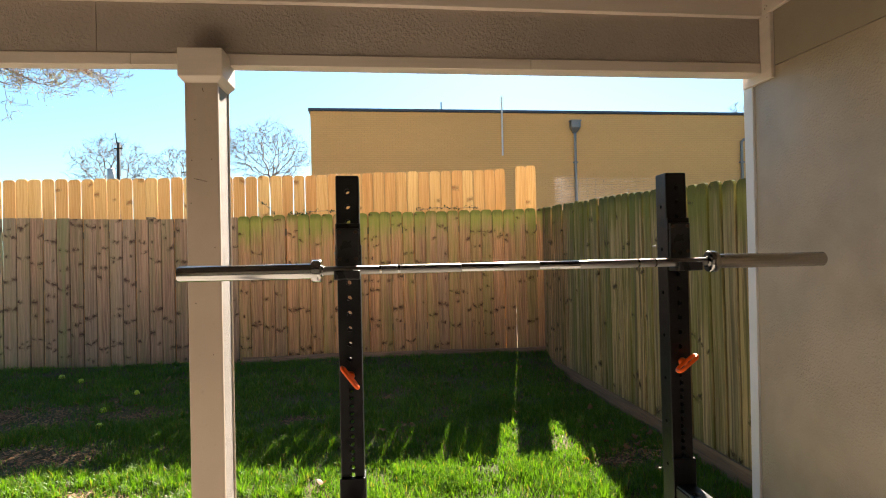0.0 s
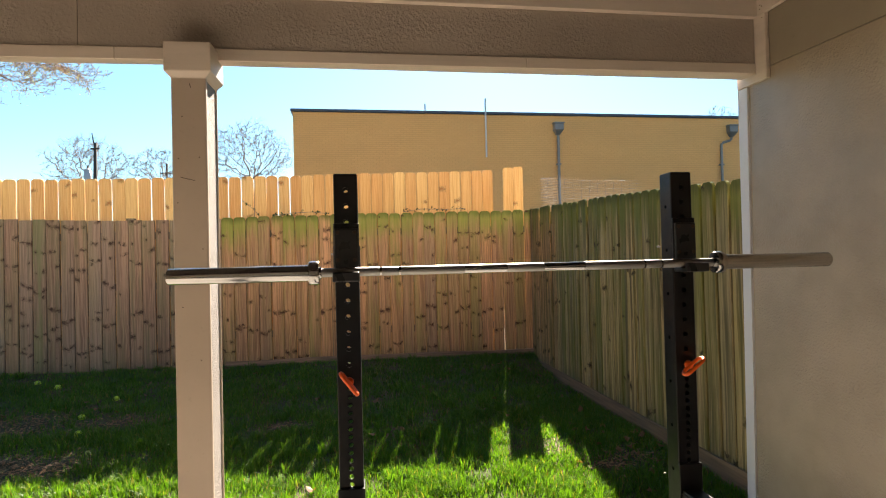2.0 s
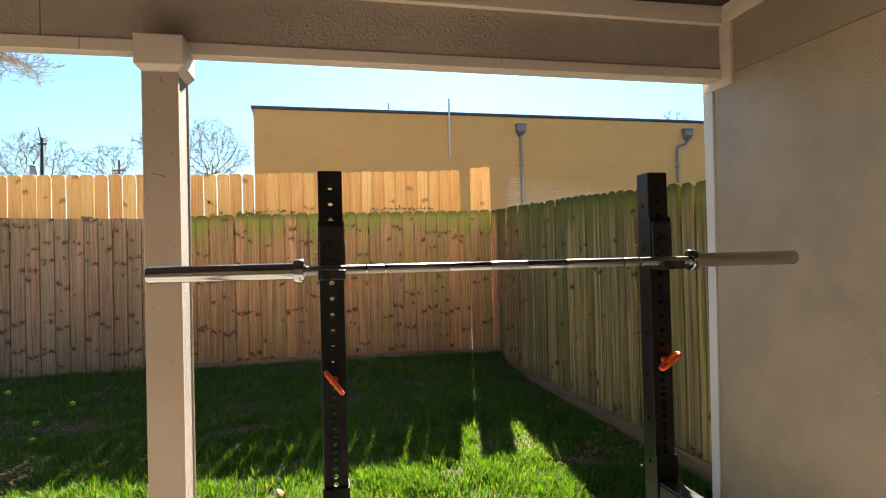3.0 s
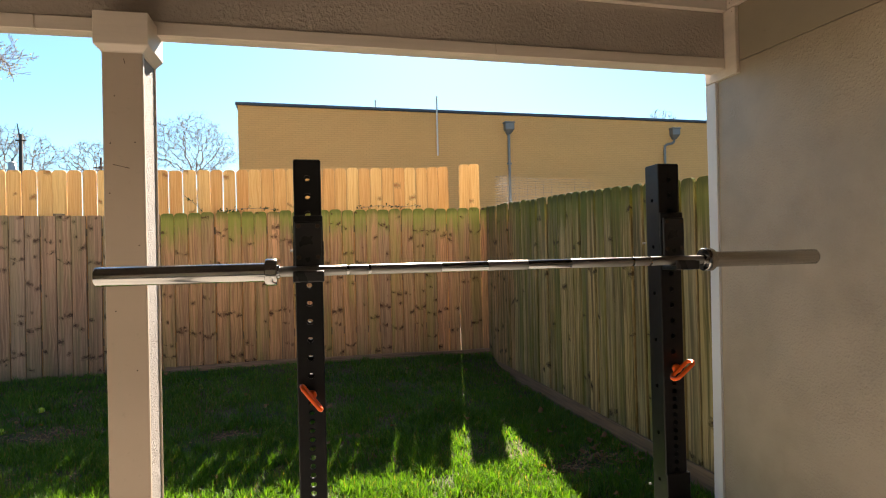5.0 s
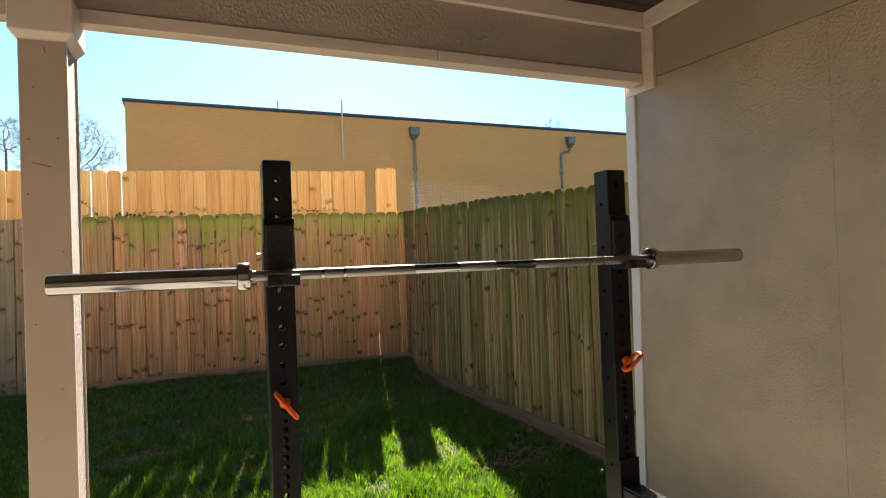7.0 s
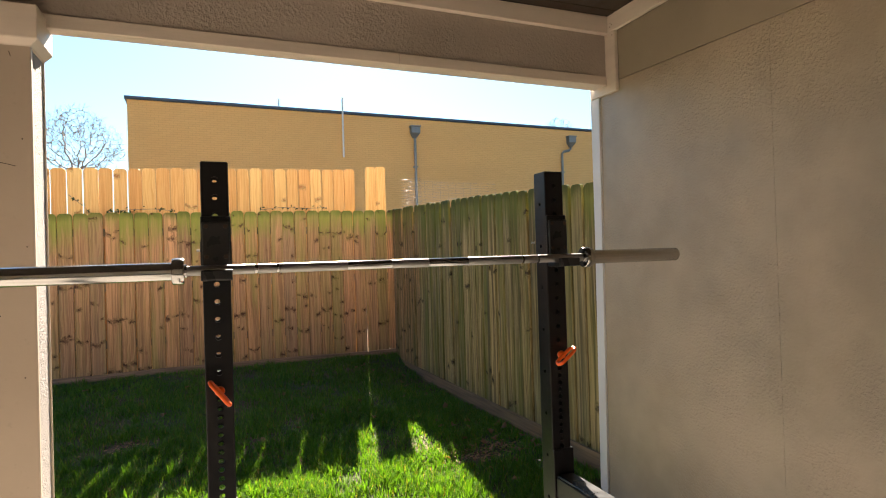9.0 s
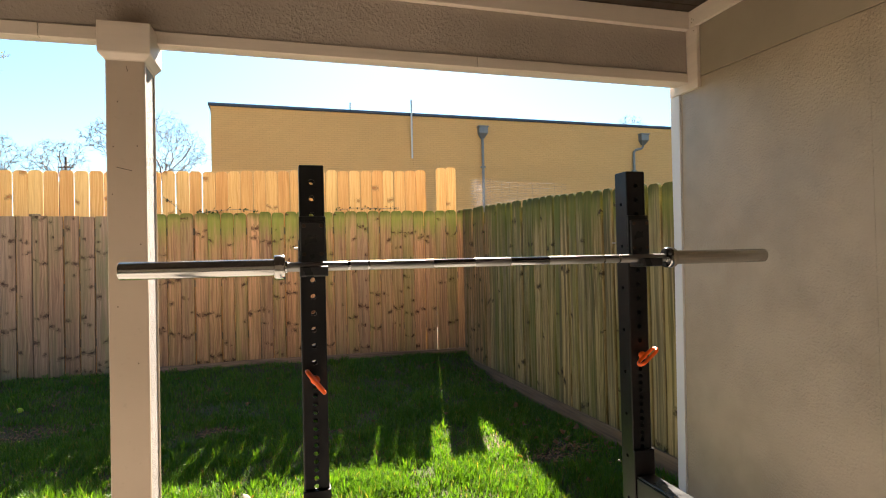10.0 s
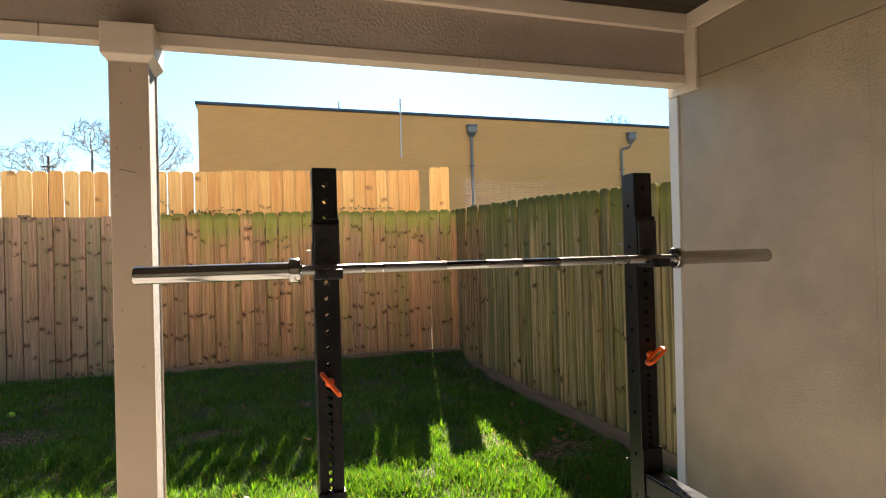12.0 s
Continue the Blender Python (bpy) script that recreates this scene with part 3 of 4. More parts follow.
def j_cup(x, inner):
    """Bar holder pinned into the post; inner is +1 where the other post lies to the right."""
    c = root("j_cup", (x, 1.68, 1.50), "black steel bar holder with plastic liner on the post", "bar holder", "bar holders")
    part("back_plate", box(x - 0.0405, x + 0.0405, 1.679, 1.6895, 1.503, 1.672, 0.003, None, 2), BLACK, c)
    part("liner", box(x - 0.037, x + 0.037, 1.668, 1.6788, 1.506, 1.655, 0.004, None, 2), BLACK_PLASTIC, c)
    part("shelf", box(x - 0.041, x + 0.041, 1.604, 1.679, 1.488, 1.5026, 0.003, None, 2), BLACK, c)
    part("lip", box(x - 0.041, x + 0.041, 1.599, 1.6098, 1.4885, 1.5185, 0.004, None, 2), BLACK_PLASTIC, c)
    for sx in ((-1, 1) if inner > 0 else (1,)):
        a = x + sx * 0.0385
        part("cheek", box(min(a, a + sx * 0.004), max(a, a + sx * 0.004), 1.6897, 1.745, 1.52, 1.60, 0.001), BLACK, c)
    for sx in (-1, 1):
        for z in (1.642, 1.555):
            part("bolt", rod((x + sx * 0.026, 1.6645, z), (x + sx * 0.026, 1.668, z), 0.006, 0.0065, 10), RUST, c, "rust-tinted bolt head")
    part("pin", rod((x - 0.054, 1.765, 1.575), (x - 0.0426, 1.765, 1.575), 0.0035, sides=10), ZINC, c, "zinc pin end")
    return c


def lock_pin(x, z, tilt):
    """Orange looped grip on a steel pin in one hole; tilt: degrees of the loop across the post's face."""
    p = root("lock_pin", (x, 1.69, z), "bright orange looped grip on a steel locking pin in the post", "locking pin", "locking pins")
    part("shank", rod((x, 1.678, z), (x, 1.775, z), 0.0072, sides=14), ZINC, p, "steel pin shank", True)
    part("hub", rod((x, 1.664, z), (x, 1.6785, z), 0.0125, 0.0145, 16), ORANGE, p, "", True)
    d = Vector((math.cos(radians(tilt)), 0, math.sin(radians(tilt))))
    y = Vector((0, 1, 0))
    c = Vector((x, 1.645, z))
    pts = []
    for sign in (1, -1):
        for k in range(9):
            a = -math.pi / 2 + math.pi * k / 8
            pts.append(c + sign * d * (0.027 + 0.015 * math.cos(a)) + sign * y * (0.017 * math.sin(a)))
    part("grip", tube_path(pts, 0.0062, 10, True), ORANGE, p, "", True)
    return p


RUST = steel("rusty_bolt_steel", (0.055, 0.03, 0.02), 0.6, 0.4)
POSTS = (0.731, 1.877)
for px in POSTS:
    stand(px)
j_cup(POSTS[0], 1)
j_cup(POSTS[1], -1)
lock_pin(POSTS[0], 1.1694, -53)
lock_pin(POSTS[1], 1.1694, 38)

# barbell
BX, BY, BZ = 1.303, 1.640, 1.5172
bar = root("barbell", (BX, BY, BZ), "bare polished steel barbell resting in the bar holders", "barbell")
for a, b in ((-0.655, -0.469), (-0.463, -0.409), (-0.403, -0.20), (-0.062, 0.062), (0.20, 0.403), (0.409, 0.463), (0.469, 0.655)):
    part("knurl", lathe_x([(a, 0.0136), (a + 0.002, 0.0142), (b - 0.002, 0.0142), (b, 0.0136)], BX, BY, BZ), KNURL, bar, "matt knurled grip", True)
part("shaft", lathe_x([(-0.66, 0.0137), (0.66, 0.0137)], BX, BY, BZ), SHAFT, bar, "", True)
for s in (-1, 1):
    tip = 1.1005 if s < 0 else 1.083
    prof = [(0.686, 0.0235), (0.687, 0.0248), (tip - 0.0045, 0.0248), (tip - 0.001, 0.0225), (tip, 0.017)]
    sl = part("sleeve", lathe_x([(s * a, r) for a, r in prof], BX, BY, BZ, 40), CHROME, bar, "polished round sleeve", True)
    coll = [(0.654, 0.026), (0.655, 0.0345), (0.658, 0.0365), (0.682, 0.0365), (0.6855, 0.0345), (0.686, 0.026)]
    part("collar", lathe_x([(s * a, r) for a, r in coll], BX, BY, BZ, 40), CHROME, sl, "", True)
    part("bushing", lathe_x([(s * 0.648, 0.0142), (s * 0.6485, 0.0185), (s * 0.654, 0.0185)], BX, BY, BZ, 32), SHAFT, sl, "", True)
for ob in bar.children_recursive:
    if ob.type == "MESH":
        ob.data.set_sharp_from_angle(angle=radians(35))

# ---- fences ----
def picket_mesh(name, width, height, ear, material, seed, thick=0.016):
    """A sawn picket; front face at y 0, back at y = thick; slightly wavy edges."""
    rng = random.Random(seed)
    bm = bmesh.new()
    n = 5
    rows = []
    for k in range(n + 1):
        z = (height - ear) * k / n
        j = rng.uniform(-0.0012, 0.0012)
        bow = rng.uniform(-0.0015, 0.0015)
        rows.append((-width / 2 + j, width / 2 + j, z, bow))
    if ear > 0.004:
        a, b, z, bow = rows[-1]
        rows.append((a + ear * 0.35, b - ear * 0.35, height - ear * 0.38, bow))
        rows.append((a + ear * 0.95, b - ear * 0.95, height, bow))
    fr = [(bm.verts.new((a + 0.0045, w, z)), bm.verts.new((b - 0.0045, w, z))) for a, b, z, w in rows]
    md = [(bm.verts.new((a, w + 0.006, z)), bm.verts.new((b, w + 0.006, z))) for a, b, z, w in rows]
    bk = [(bm.verts.new((a, w + thick, z)), bm.verts.new((b, w + thick, z))) for a, b, z, w in rows]
    for i in range(len(rows) - 1):
        bm.faces.new((fr[i][0], fr[i][1], fr[i + 1][1], fr[i + 1][0]))
        bm.faces.new((bk[i][1], bk[i][0], bk[i + 1][0], bk[i + 1][1]))
        for near, far in ((fr, md), (md, bk)):
            bm.faces.new((near[i][1], far[i][1], far[i + 1][1], near[i + 1][1]))
            bm.faces.new((far[i][0], near[i][0], near[i + 1][0], far[i + 1][0]))
    bm.faces.new((fr[-1][0], fr[-1][1], md[-1][1], bk[-1][1], bk[-1][0], md[-1][0]))
    bm.faces.new((fr[0][1], fr[0][0], md[0][0], bk[0][0], bk[0][1], md[0][1]))
    me = bpy.data.meshes.new(name)
    bm.to_mesh(me)
    bm.free()
    me.materials.append(material)
    return me


def picket(parent, me, place, turn, height=1.0):
    ob = new("picket", me)
    ob.parent = parent
    ob.location = Vector(place) - place_of(parent)
    ob.rotation_euler = turn
    ob.scale = (1, 1, height)
    return ob


def rail(parent, x0, x1, y0, y1, z0, z1, material=RAIL_WOOD, name="rail"):
    return part(name, box(x0, x1, y0, y1, z0, z1, 0.003), material, parent)


FY = 7.16
rng = random.Random(5)
OLD = [picket_mesh("picket", 0.1445 + 0.001 * (k % 3), 1.80, 0.006, OLD_WOOD, k) for k in range(4)]
MOSSY = [picket_mesh("picket", 0.1392 + 0.0008 * (k % 3), 1.85, 0.030, MOSSY_WOOD, 20 + k) for k in range(4)]
SIDE = [picket_mesh("picket", 0.1225 + 0.0015 * (k % 3), 1.86, 0.028, SIDE_WOOD, 40 + k, 0.021) for k in range(4)]
SIDE_BROWN = [picket_mesh("picket", 0.1225 + 0.0015 * (k % 3), 1.86, 0.028, SIDE_BROWN_WOOD, 50 + k, 0.021) for k in range(4)]
NEW = [picket_mesh("picket", 0.1380, 2.40, 0.030, NEW_WOOD, 60 + k) for k in range(4)]
NEW_WIDE = [picket_mesh("picket", 0.1458 + 0.0012 * (k % 3), 2.40, 0.030, NEW_WOOD, 80 + k) for k in range(4)]
fence = root("fence", (0, FY, 0.25), "weathered brown cedar picket fence along the back of the lawn", "fence", "yard fences")
x = 2.90
while x > -7.2:
    mossy = x > -0.95
    top = float(np.interp(x, (-7, -3.5, -2.3, -0.98, -0.9, 1.0, 2.6), (2.13, 2.125, 2.09, 2.09, 2.11, 2.135, 2.15))) + rng.uniform(-0.007, 0.007)
    foot = ground_z(x, FY) + -0.01
    kind, full = (MOSSY, 1.85) if mossy else (OLD, 1.80)
    picket(fence, rng.choice(kind), (x, FY + rng.uniform(-0.003, 0.004), foot), (rng.uniform(-0.003, 0.003), rng.uniform(-0.004, 0.004), rng.uniform(-0.02, 0.02)), (top - foot) / full)
    x -= (0.1465 if mossy else 0.1525) + rng.choice((-0.001, 0.0, 0.0, 0.0, 0.0, 0.003))
for z in (0.62, 1.25, 1.86):
    rail(fence, -7.3, 2.96, FY + 0.021, FY + 0.057, z, z + 0.085)
# the last, hidden post is placed to block sun through the corner gap
for x in (-6.9, -4.5, -2.1, 0.3, 2.87):
    rail(fence, x, x + 0.09, FY + 0.058, FY + 0.145, 0.0, 2.12, RAIL_WOOD, "post")

bm = box(-0.95, 2.94, FY - 0.024, FY - 0.006, -0.02, 0.062, 0.003)
for k in range(1, 24):
    bmesh.ops.bisect_plane(bm, geom=bm.verts[:] + bm.edges[:] + bm.faces[:], plane_co=(-0.95 + 3.89 * k / 24, 0, 0), plane_no=(1, 0, 0))
for v in bm.verts:
    v.co.z += ground_z(v.co.x, FY)
part("base_board", bm, BACK_BASE, fence, "damp brown board along the fence foot")

extension = root("fence_extension", (0, FY + 0.07, 1.8), "new yellow cedar pickets raising the old back fence", "fence extension")
x = 2.805
i = 0
while x > -7.2:
    top = float(np.interp(x, (-7, -2.3, -0.35, 1.05, 2.2, 2.5, 2.6, 2.9), (2.615, 2.615, 2.635, 2.67, 2.69, 2.70, 2.735, 2.735))) + rng.uniform(-0.006, 0.006)
    picket(extension, rng.choice(NEW if x > -0.4 else NEW_WIDE), (x, FY + 0.150 + rng.uniform(0, 0.003), top - 2.40), (0, rng.uniform(-0.0015, 0.0015), rng.uniform(-0.02, 0.02)))
    i += 1
    x -= 0.1415 if i == 1 else (0.275 if i == 2 else (0.146 if x > -0.4 else 0.1525) + rng.uniform(-0.001, 0.002))
for z in (0.7, 1.3, 1.9):
    rail(extension, -7.3, 2.9, FY + 0.168, FY + 0.2, z, z + 0.07)

side_fence = root("fence", (2.97, 5.0, 0.1), "algae-green weathered cedar picket fence beside the lawn", "fence", "yard fences")


def side_x(y):
    """The side fence draws in a little towards the corner."""
    return 2.968 - 0.0146 * (y - 3.0)


y = 7.10
while y > 2.92:
    top = float(np.interp(y, (2.9, 3.15, 4.64, 6.3, 7.1), (1.975, 1.99, 2.067, 2.133, 2.155))) + rng.uniform(-0.006, 0.006)
    picket(side_fence, rng.choice(SIDE_BROWN if y > 6.25 else SIDE), (side_x(y) + rng.uniform(-0.006, 0.006), y, 0.2), (rng.uniform(-0.004, 0.004), rng.uniform(-0.004, 0.004), -math.pi / 2 + rng.uniform(-0.06, 0.06)), (top - 0.2) / 1.86)
    y -= 0.1365 + rng.choice((-0.002, 0.0, 0.001, 0.002))
# second row, added behind the first to block light through its gaps
y = 7.03
while y > 2.92:
    top = float(np.interp(y, (2.9, 7.1), (1.93, 2.10)))
    picket(side_fence, rng.choice(SIDE), (side_x(y) + 0.068, y, 0.03), (0, 0, -math.pi / 2), (top - 0.03) / 1.86)
    y -= 0.1365
for z in (0.5, 1.15, 1.78):
    bm = box(2.992, 3.03, 2.9, 7.12, z, z + 0.085, 0.003)
    for v in bm.verts:
        v.co.z += 0.04 * (v.co.y - 5)
        v.co.x += side_x(v.co.y) - 2.968
    part("rail", bm, RAIL_WOOD, side_fence)
for y in (3.0, 5.1, 7.0):
    rail(side_fence, 3.056, 3.14, y, y + 0.09, -0.05, 1.95, RAIL_WOOD, "post")
bm = box(2.947, 2.965, 2.9, 7.14, 0.0, 0.235, 0.003)
for v in bm.verts:
    v.co.x += side_x(v.co.y) - 2.968
    v.co.z += 0.006 * (7.1 - v.co.y) if v.co.z > 0.1 else 0.0
part("base_board", bm, BASE_WOOD, side_fence, "damp brown board along the fence foot")


# ---- brick building behind the fence ----
building = root("commercial_building", (-1.93, 22.15, 0.0), "long tan painted brick building with flat roof behind the fence", "building")
building.rotation_euler = (0, 0, radians(1.9))


def on_building(name, bm, material, parent=None, label=""):
    """A part given in the building's own axes: x along the front, y into it."""
    me = bpy.data.meshes.new(name)
    bm.to_mesh(me)
    bm.free()
    me.materials.append(material)
    ob = new(name, me)
    ob.parent = parent or building
    return tagged(ob, label) if label else ob


on_building("wall", box(0, 34, 0, 18, -0.2, 7.22), BRICK)
on_building("coping", box(-0.08, 34.08, -0.08, 18.08, 7.221, 7.335, 0.02), COPING, None, "dark blue metal roof coping")
for x, bend in ((10.5, False), (17.80, True)):
    dp = on_building("downpipe", rod((x, -0.09, 0.2), (x, -0.09, 6.42 if not bend else 6.0), 0.055, sides=12), GUTTER, None, "grey metal downpipe with rain head")
    hx = x if not bend else x + 0.51
    if bend:
        on_building("offset_bend", tube_path([(x, -0.09, 5.98), (x + 0.02, -0.09, 6.1), (x + 0.10, -0.09, 6.18), (x + 0.40, -0.09, 6.25), (x + 0.49, -0.09, 6.34), (x + 0.51, -0.09, 6.48)], 0.055, 10), GUTTER, dp)
    bm = bmesh.new()
    rr = []
    for hw, z in ((0.07, 6.42), (0.19, 6.62), (0.19, 6.86), (0.22, 6.87), (0.22, 6.92)):
        rr.append([bm.verts.new(c) for c in ((hx - hw, -0.02 - hw * 1.2, z), (hx + hw, -0.02 - hw * 1.2, z), (hx + hw, -0.005, z), (hx - hw, -0.005, z))])
    for p, q in zip(rr, rr[1:]):
        for k in range(4):
            bm.faces.new((p[k], p[(k + 1) % 4], q[(k + 1) % 4], q[k]))
    bm.faces.new(rr[0][::-1])
    bm.faces.new(rr[-1])
    on_building("rain_head", bm, GUTTER, dp)
    for z in (3.2, 5.2):
        on_building("strap", box(x - 0.09, x + 0.09, -0.15, -0.001, z, z + 0.06, 0.005), GUTTER, dp)
on_building("conduit", rod((7.48, -0.125, 5.5), (7.48, -0.125, 7.84), 0.035, sides=10), PALE_PIPE, None, "pale grey conduit rising past the roof edge")
on_building("roof_pipe", rod((5.15, 0.6, 7.335), (5.15, 0.6, 7.78), 0.03, sides=8), PALE_PIPE)

# ---- wire mesh standing behind the side fence ----
mesh_roll = root("wire_mesh", (4.2, 9.0, 0.3), "loose roll of galvanised welded wire mesh beyond the fence", "wire mesh")
for k in range(56):
    z = 0.35 + k * 0.0447
    pts = []
    for j in range(15):
        a = 2 * math.pi * j / 14
        pts.append((3.80 - 0.17 * math.cos(a), 9.0 + 0.17 * math.sin(a) - 0.02, z + 0.006 * math.sin(2 * a)))
    for j in range(14):
        u = j / 13
        pts.append((3.72 + 1.75 * u, 8.95 + 0.3 * u + 0.08 * math.sin(5 * u), z - 0.03 * u + 0.004 * math.sin(9 * u)))
    part("wire", tube_path(pts, 0.0013, 3), GALV, mesh_roll)
for j in range(12):
    x = 3.74 + 0.155 * j
    part("stay_wire", rod((x, 8.96 + 0.03 * j, 0.28), (x, 8.96 + 0.03 * j, 2.80 - 0.003 * j), 0.0012, sides=4), GALV, mesh_roll)

# ---- trees, poles ----
def twig(bm, a, b, r0, r1, sides):
    """A tapering stretch of branch, added to the lists of places and faces in bm."""
    d = (b - a).normalized()
    u = d.orthogonal().normalized()
    w = d.cross(u)
    n = len(bm[0])
    for p, r in ((a, r0), (b, r1)):
        for k in range(sides):
            g = 2 * math.pi * k / sides
            bm[0].append(p + r * (math.cos(g) * u + math.sin(g) * w))
    for k in range(sides):
        j = (k + 1) % sides
        bm[1].append((n + k, n + j, n + sides + j, n + sides + k))


def listed(name, lists, material, parent, label=""):
    """Links lists of places and faces as one mesh under a thing."""
    me = bpy.data.meshes.new(name)
    o = place_of(parent)
    me.from_pydata([v - o for v in lists[0]], [], lists[1])
    me.materials.append(material)
    ob = new(name, me)
    ob.parent = parent
    return tagged(ob, label) if label else ob


def limb(bm, p, d, length, r, depth, rng, spread, ends, droop=0.0, floor=0.004):
    """A branch of three tapering stretches that forks at its end."""
    for k in range(3):
        d = (d + Vector((rng.uniform(-1, 1), rng.uniform(-1, 1), rng.uniform(-0.6, 0.9) - droop)) * 0.20).normalized()
        q = p + d * length / 3
        r2 = max(r * 0.88, floor)
        twig(bm, p, q, r, r2, 5 if r > 0.04 else 3)
        p, r = q, r2
        if depth > 0 and k < 2 and rng.random() < 0.42:
            side = Vector((rng.uniform(-1, 1), rng.uniform(-1, 1), rng.uniform(-0.2, 0.6) - droop)).normalized()
            limb(bm, p, (d * 0.7 + side * spread).normalized(), length * 0.62, r * 0.55, depth - 1, rng, spread, ends, droop, floor)
    if depth > 0:
        for _ in range(rng.choice((2, 2, 3))):
            side = Vector((rng.uniform(-1, 1), rng.uniform(-1, 1), rng.uniform(-0.3, 0.7) - droop)).normalized()
            limb(bm, p, (d * 0.8 + side * spread).normalized(), length * rng.uniform(0.62, 0.85), r * 0.68, depth - 1, rng, spread, ends, droop, floor)
    else:
        ends.append((p.copy(), d.copy()))


def grown(base, fork, centre, radii, count, step, seed):
    """Branch points that grow from a trunk into a domed crown, each towards the free room next to it: places and parents."""
    rs = np.random.RandomState(seed)
    free = rs.normal(size=(count, 3))
    free /= np.linalg.norm(free, axis=1)[:, None]
    free *= rs.uniform(0.15, 1, (count, 1)) ** 0.45
    free[:, 2] = np.where(free[:, 2] < -0.7, -free[:, 2], free[:, 2])
    free *= 1 + 0.16 * np.sin(free[:, :1] * 5 + seed) * np.cos(free[:, 1:2] * 4)
    free = free * radii + centre
    places = [np.array(base) + (np.array(fork) - np.array(base)) * k / 4 for k in range(5)]
    parents = [-1, 0, 1, 2, 3]
    owner = np.full(count, 4)
    dist = np.linalg.norm(free - places[4], axis=1)
    for k in range(4):
        d = np.linalg.norm(free - places[k], axis=1)
        owner, dist = np.where(d < dist, k, owner), np.minimum(d, dist)
    for _ in range(70):
        start = len(places)
        for o in np.unique(owner[owner >= 3]):
            to = free[owner == o] - places[o]
            way = (to / (np.linalg.norm(to, axis=1)[:, None] + 1e-6)).mean(0) + rs.normal(size=3) * 0.22
            way /= np.linalg.norm(way) + 1e-9
            places.append(places[o] + way * step)
            parents.append(int(o))
        for k in range(start, len(places)):
            d = np.linalg.norm(free - places[k], axis=1)
            owner, dist = np.where(d < dist, k, owner), np.minimum(d, dist)
        stay = dist > step * 0.9
        free, owner, dist = free[stay], owner[stay], dist[stay]
        if not len(free):
            break
    return places, parents


def bare_tree(x, y, top, width, seed, count=520, label="leafless grey-brown tree with a domed crown of fine branches"):
    """x, y: the trunk; top: height of the crown; width: across the crown."""
    g = ground_z(0, 9)
    tree = root("tree", (x, y, g), label, "tree", "bare trees behind the fence")
    tall = width * 0.36
    fork = (x + 0.15, y, top - tall * 2.15)
    places, parents = grown((x, y, g - 0.1), fork, (x, y, top - tall), (width / 2, width / 2, tall), count, width * 0.030, seed)
    load = [0.0] * len(places)
    for k in range(len(places) - 1, 0, -1):
        load[k] = load[k] or 1.0
        load[parents[k]] += load[k]
    trunk, crown = ([], []), ([], [])
    thick = [0.0095 * (v or 1.0) ** 0.43 for v in load]
    for k in range(1, len(places)):
        twig(trunk if k < 5 else crown, Vector(places[parents[k]]), Vector(places[k]), thick[parents[k]] if thick[parents[k]] < 1.6 * thick[k] else thick[k] * 1.25, thick[k], 8 if k < 5 else 4)
    rng = random.Random(seed)
    for k in range(5, len(places)):
        if load[k] < 5:
            for _ in range(2):
                p, out = Vector(places[k]), (Vector(places[k]) - Vector(places[parents[k]])).normalized()
                for _ in range(2):
                    out = (out + Vector((rng.uniform(-1, 1), rng.uniform(-1, 1), rng.uniform(-0.6, 0.9))) * 0.6).normalized()
                    q = p + out * width * rng.uniform(0.015, 0.035)
                    twig(crown, p, q, thick[k] * 0.75, thick[k] * 0.5, 3)
                    p = q
    listed("trunk", trunk, BARK, tree)
    listed("crown", crown, TWIG, tree)
    return tree


bare_tree(-19.3, 45, 11.0, 6.3, 3, 700)
bare_tree(-14.9, 46, 10.45, 4.4, 11, 300)
bare_tree(-7.9, 45, 12.05, 6.9, 7, 850)
bare_tree(-11.5, 45, 11.7, 3.6, 5, 260)
bare_tree(40.4, 60, 17.9, 3.6, 9, 120, "leafless tree rising behind the flat-roofed building")

pole = root("utility_pole", (-16.9, 40, 0.3), "dark wooden utility pole with crossarm and a pale transformer", "utility pole", "utility poles")
part("mast", rod((-16.9, 40, 0.2), (-16.75, 40, 9.6), 0.15, 0.10, 10), POLE_WOOD, pole, "", True)
part("crossarm", box(-17.0, -16.45, 39.85, 39.95, 9.15, 9.24, 0.01), POLE_WOOD, pole)
part("top_pin", rod((-16.85, 40, 9.55), (-16.95, 40, 10.25), 0.04, 0.03, 8), POLE_WOOD, pole)
for dx in (-0.36,):
    can = part("transformer", rod((-16.85 + dx, 39.9, 6.6), (-16.85 + dx, 39.9, 7.8), 0.22, sides=18), PALE_PIPE, pole, "grey transformer can", True)
    part("lid", rod((-16.85 + dx, 39.9, 7.802), (-16.85 + dx, 39.9, 7.9), 0.25, 0.10, 18), PALE_PIPE, can)
    part("bushing", rod((-16.85 + dx, 39.9, 7.902), (-16.85 + dx, 39.9, 8.1), 0.05, 0.03, 8), POLE_WOOD, can)
    a, b = sorted((-16.85 + dx * 0.6, -16.85))
    part("bracket", box(a, b, 39.93, 40.0, 6.9, 7.0), POLE_WOOD, pole)
pole = root("utility_pole", (-15.6, 50, 0.3), "slim dark utility pole with short crossarm", "utility pole", "utility poles")
part("mast", rod((-15.6, 50, 0.2), (-15.6, 50, 9.9), 0.13, 0.09, 9), POLE_WOOD, pole, "", True)
part("crossarm", box(-16.1, -15.1, 49.8, 49.9, 9.0, 9.12, 0.01), POLE_WOOD, pole)

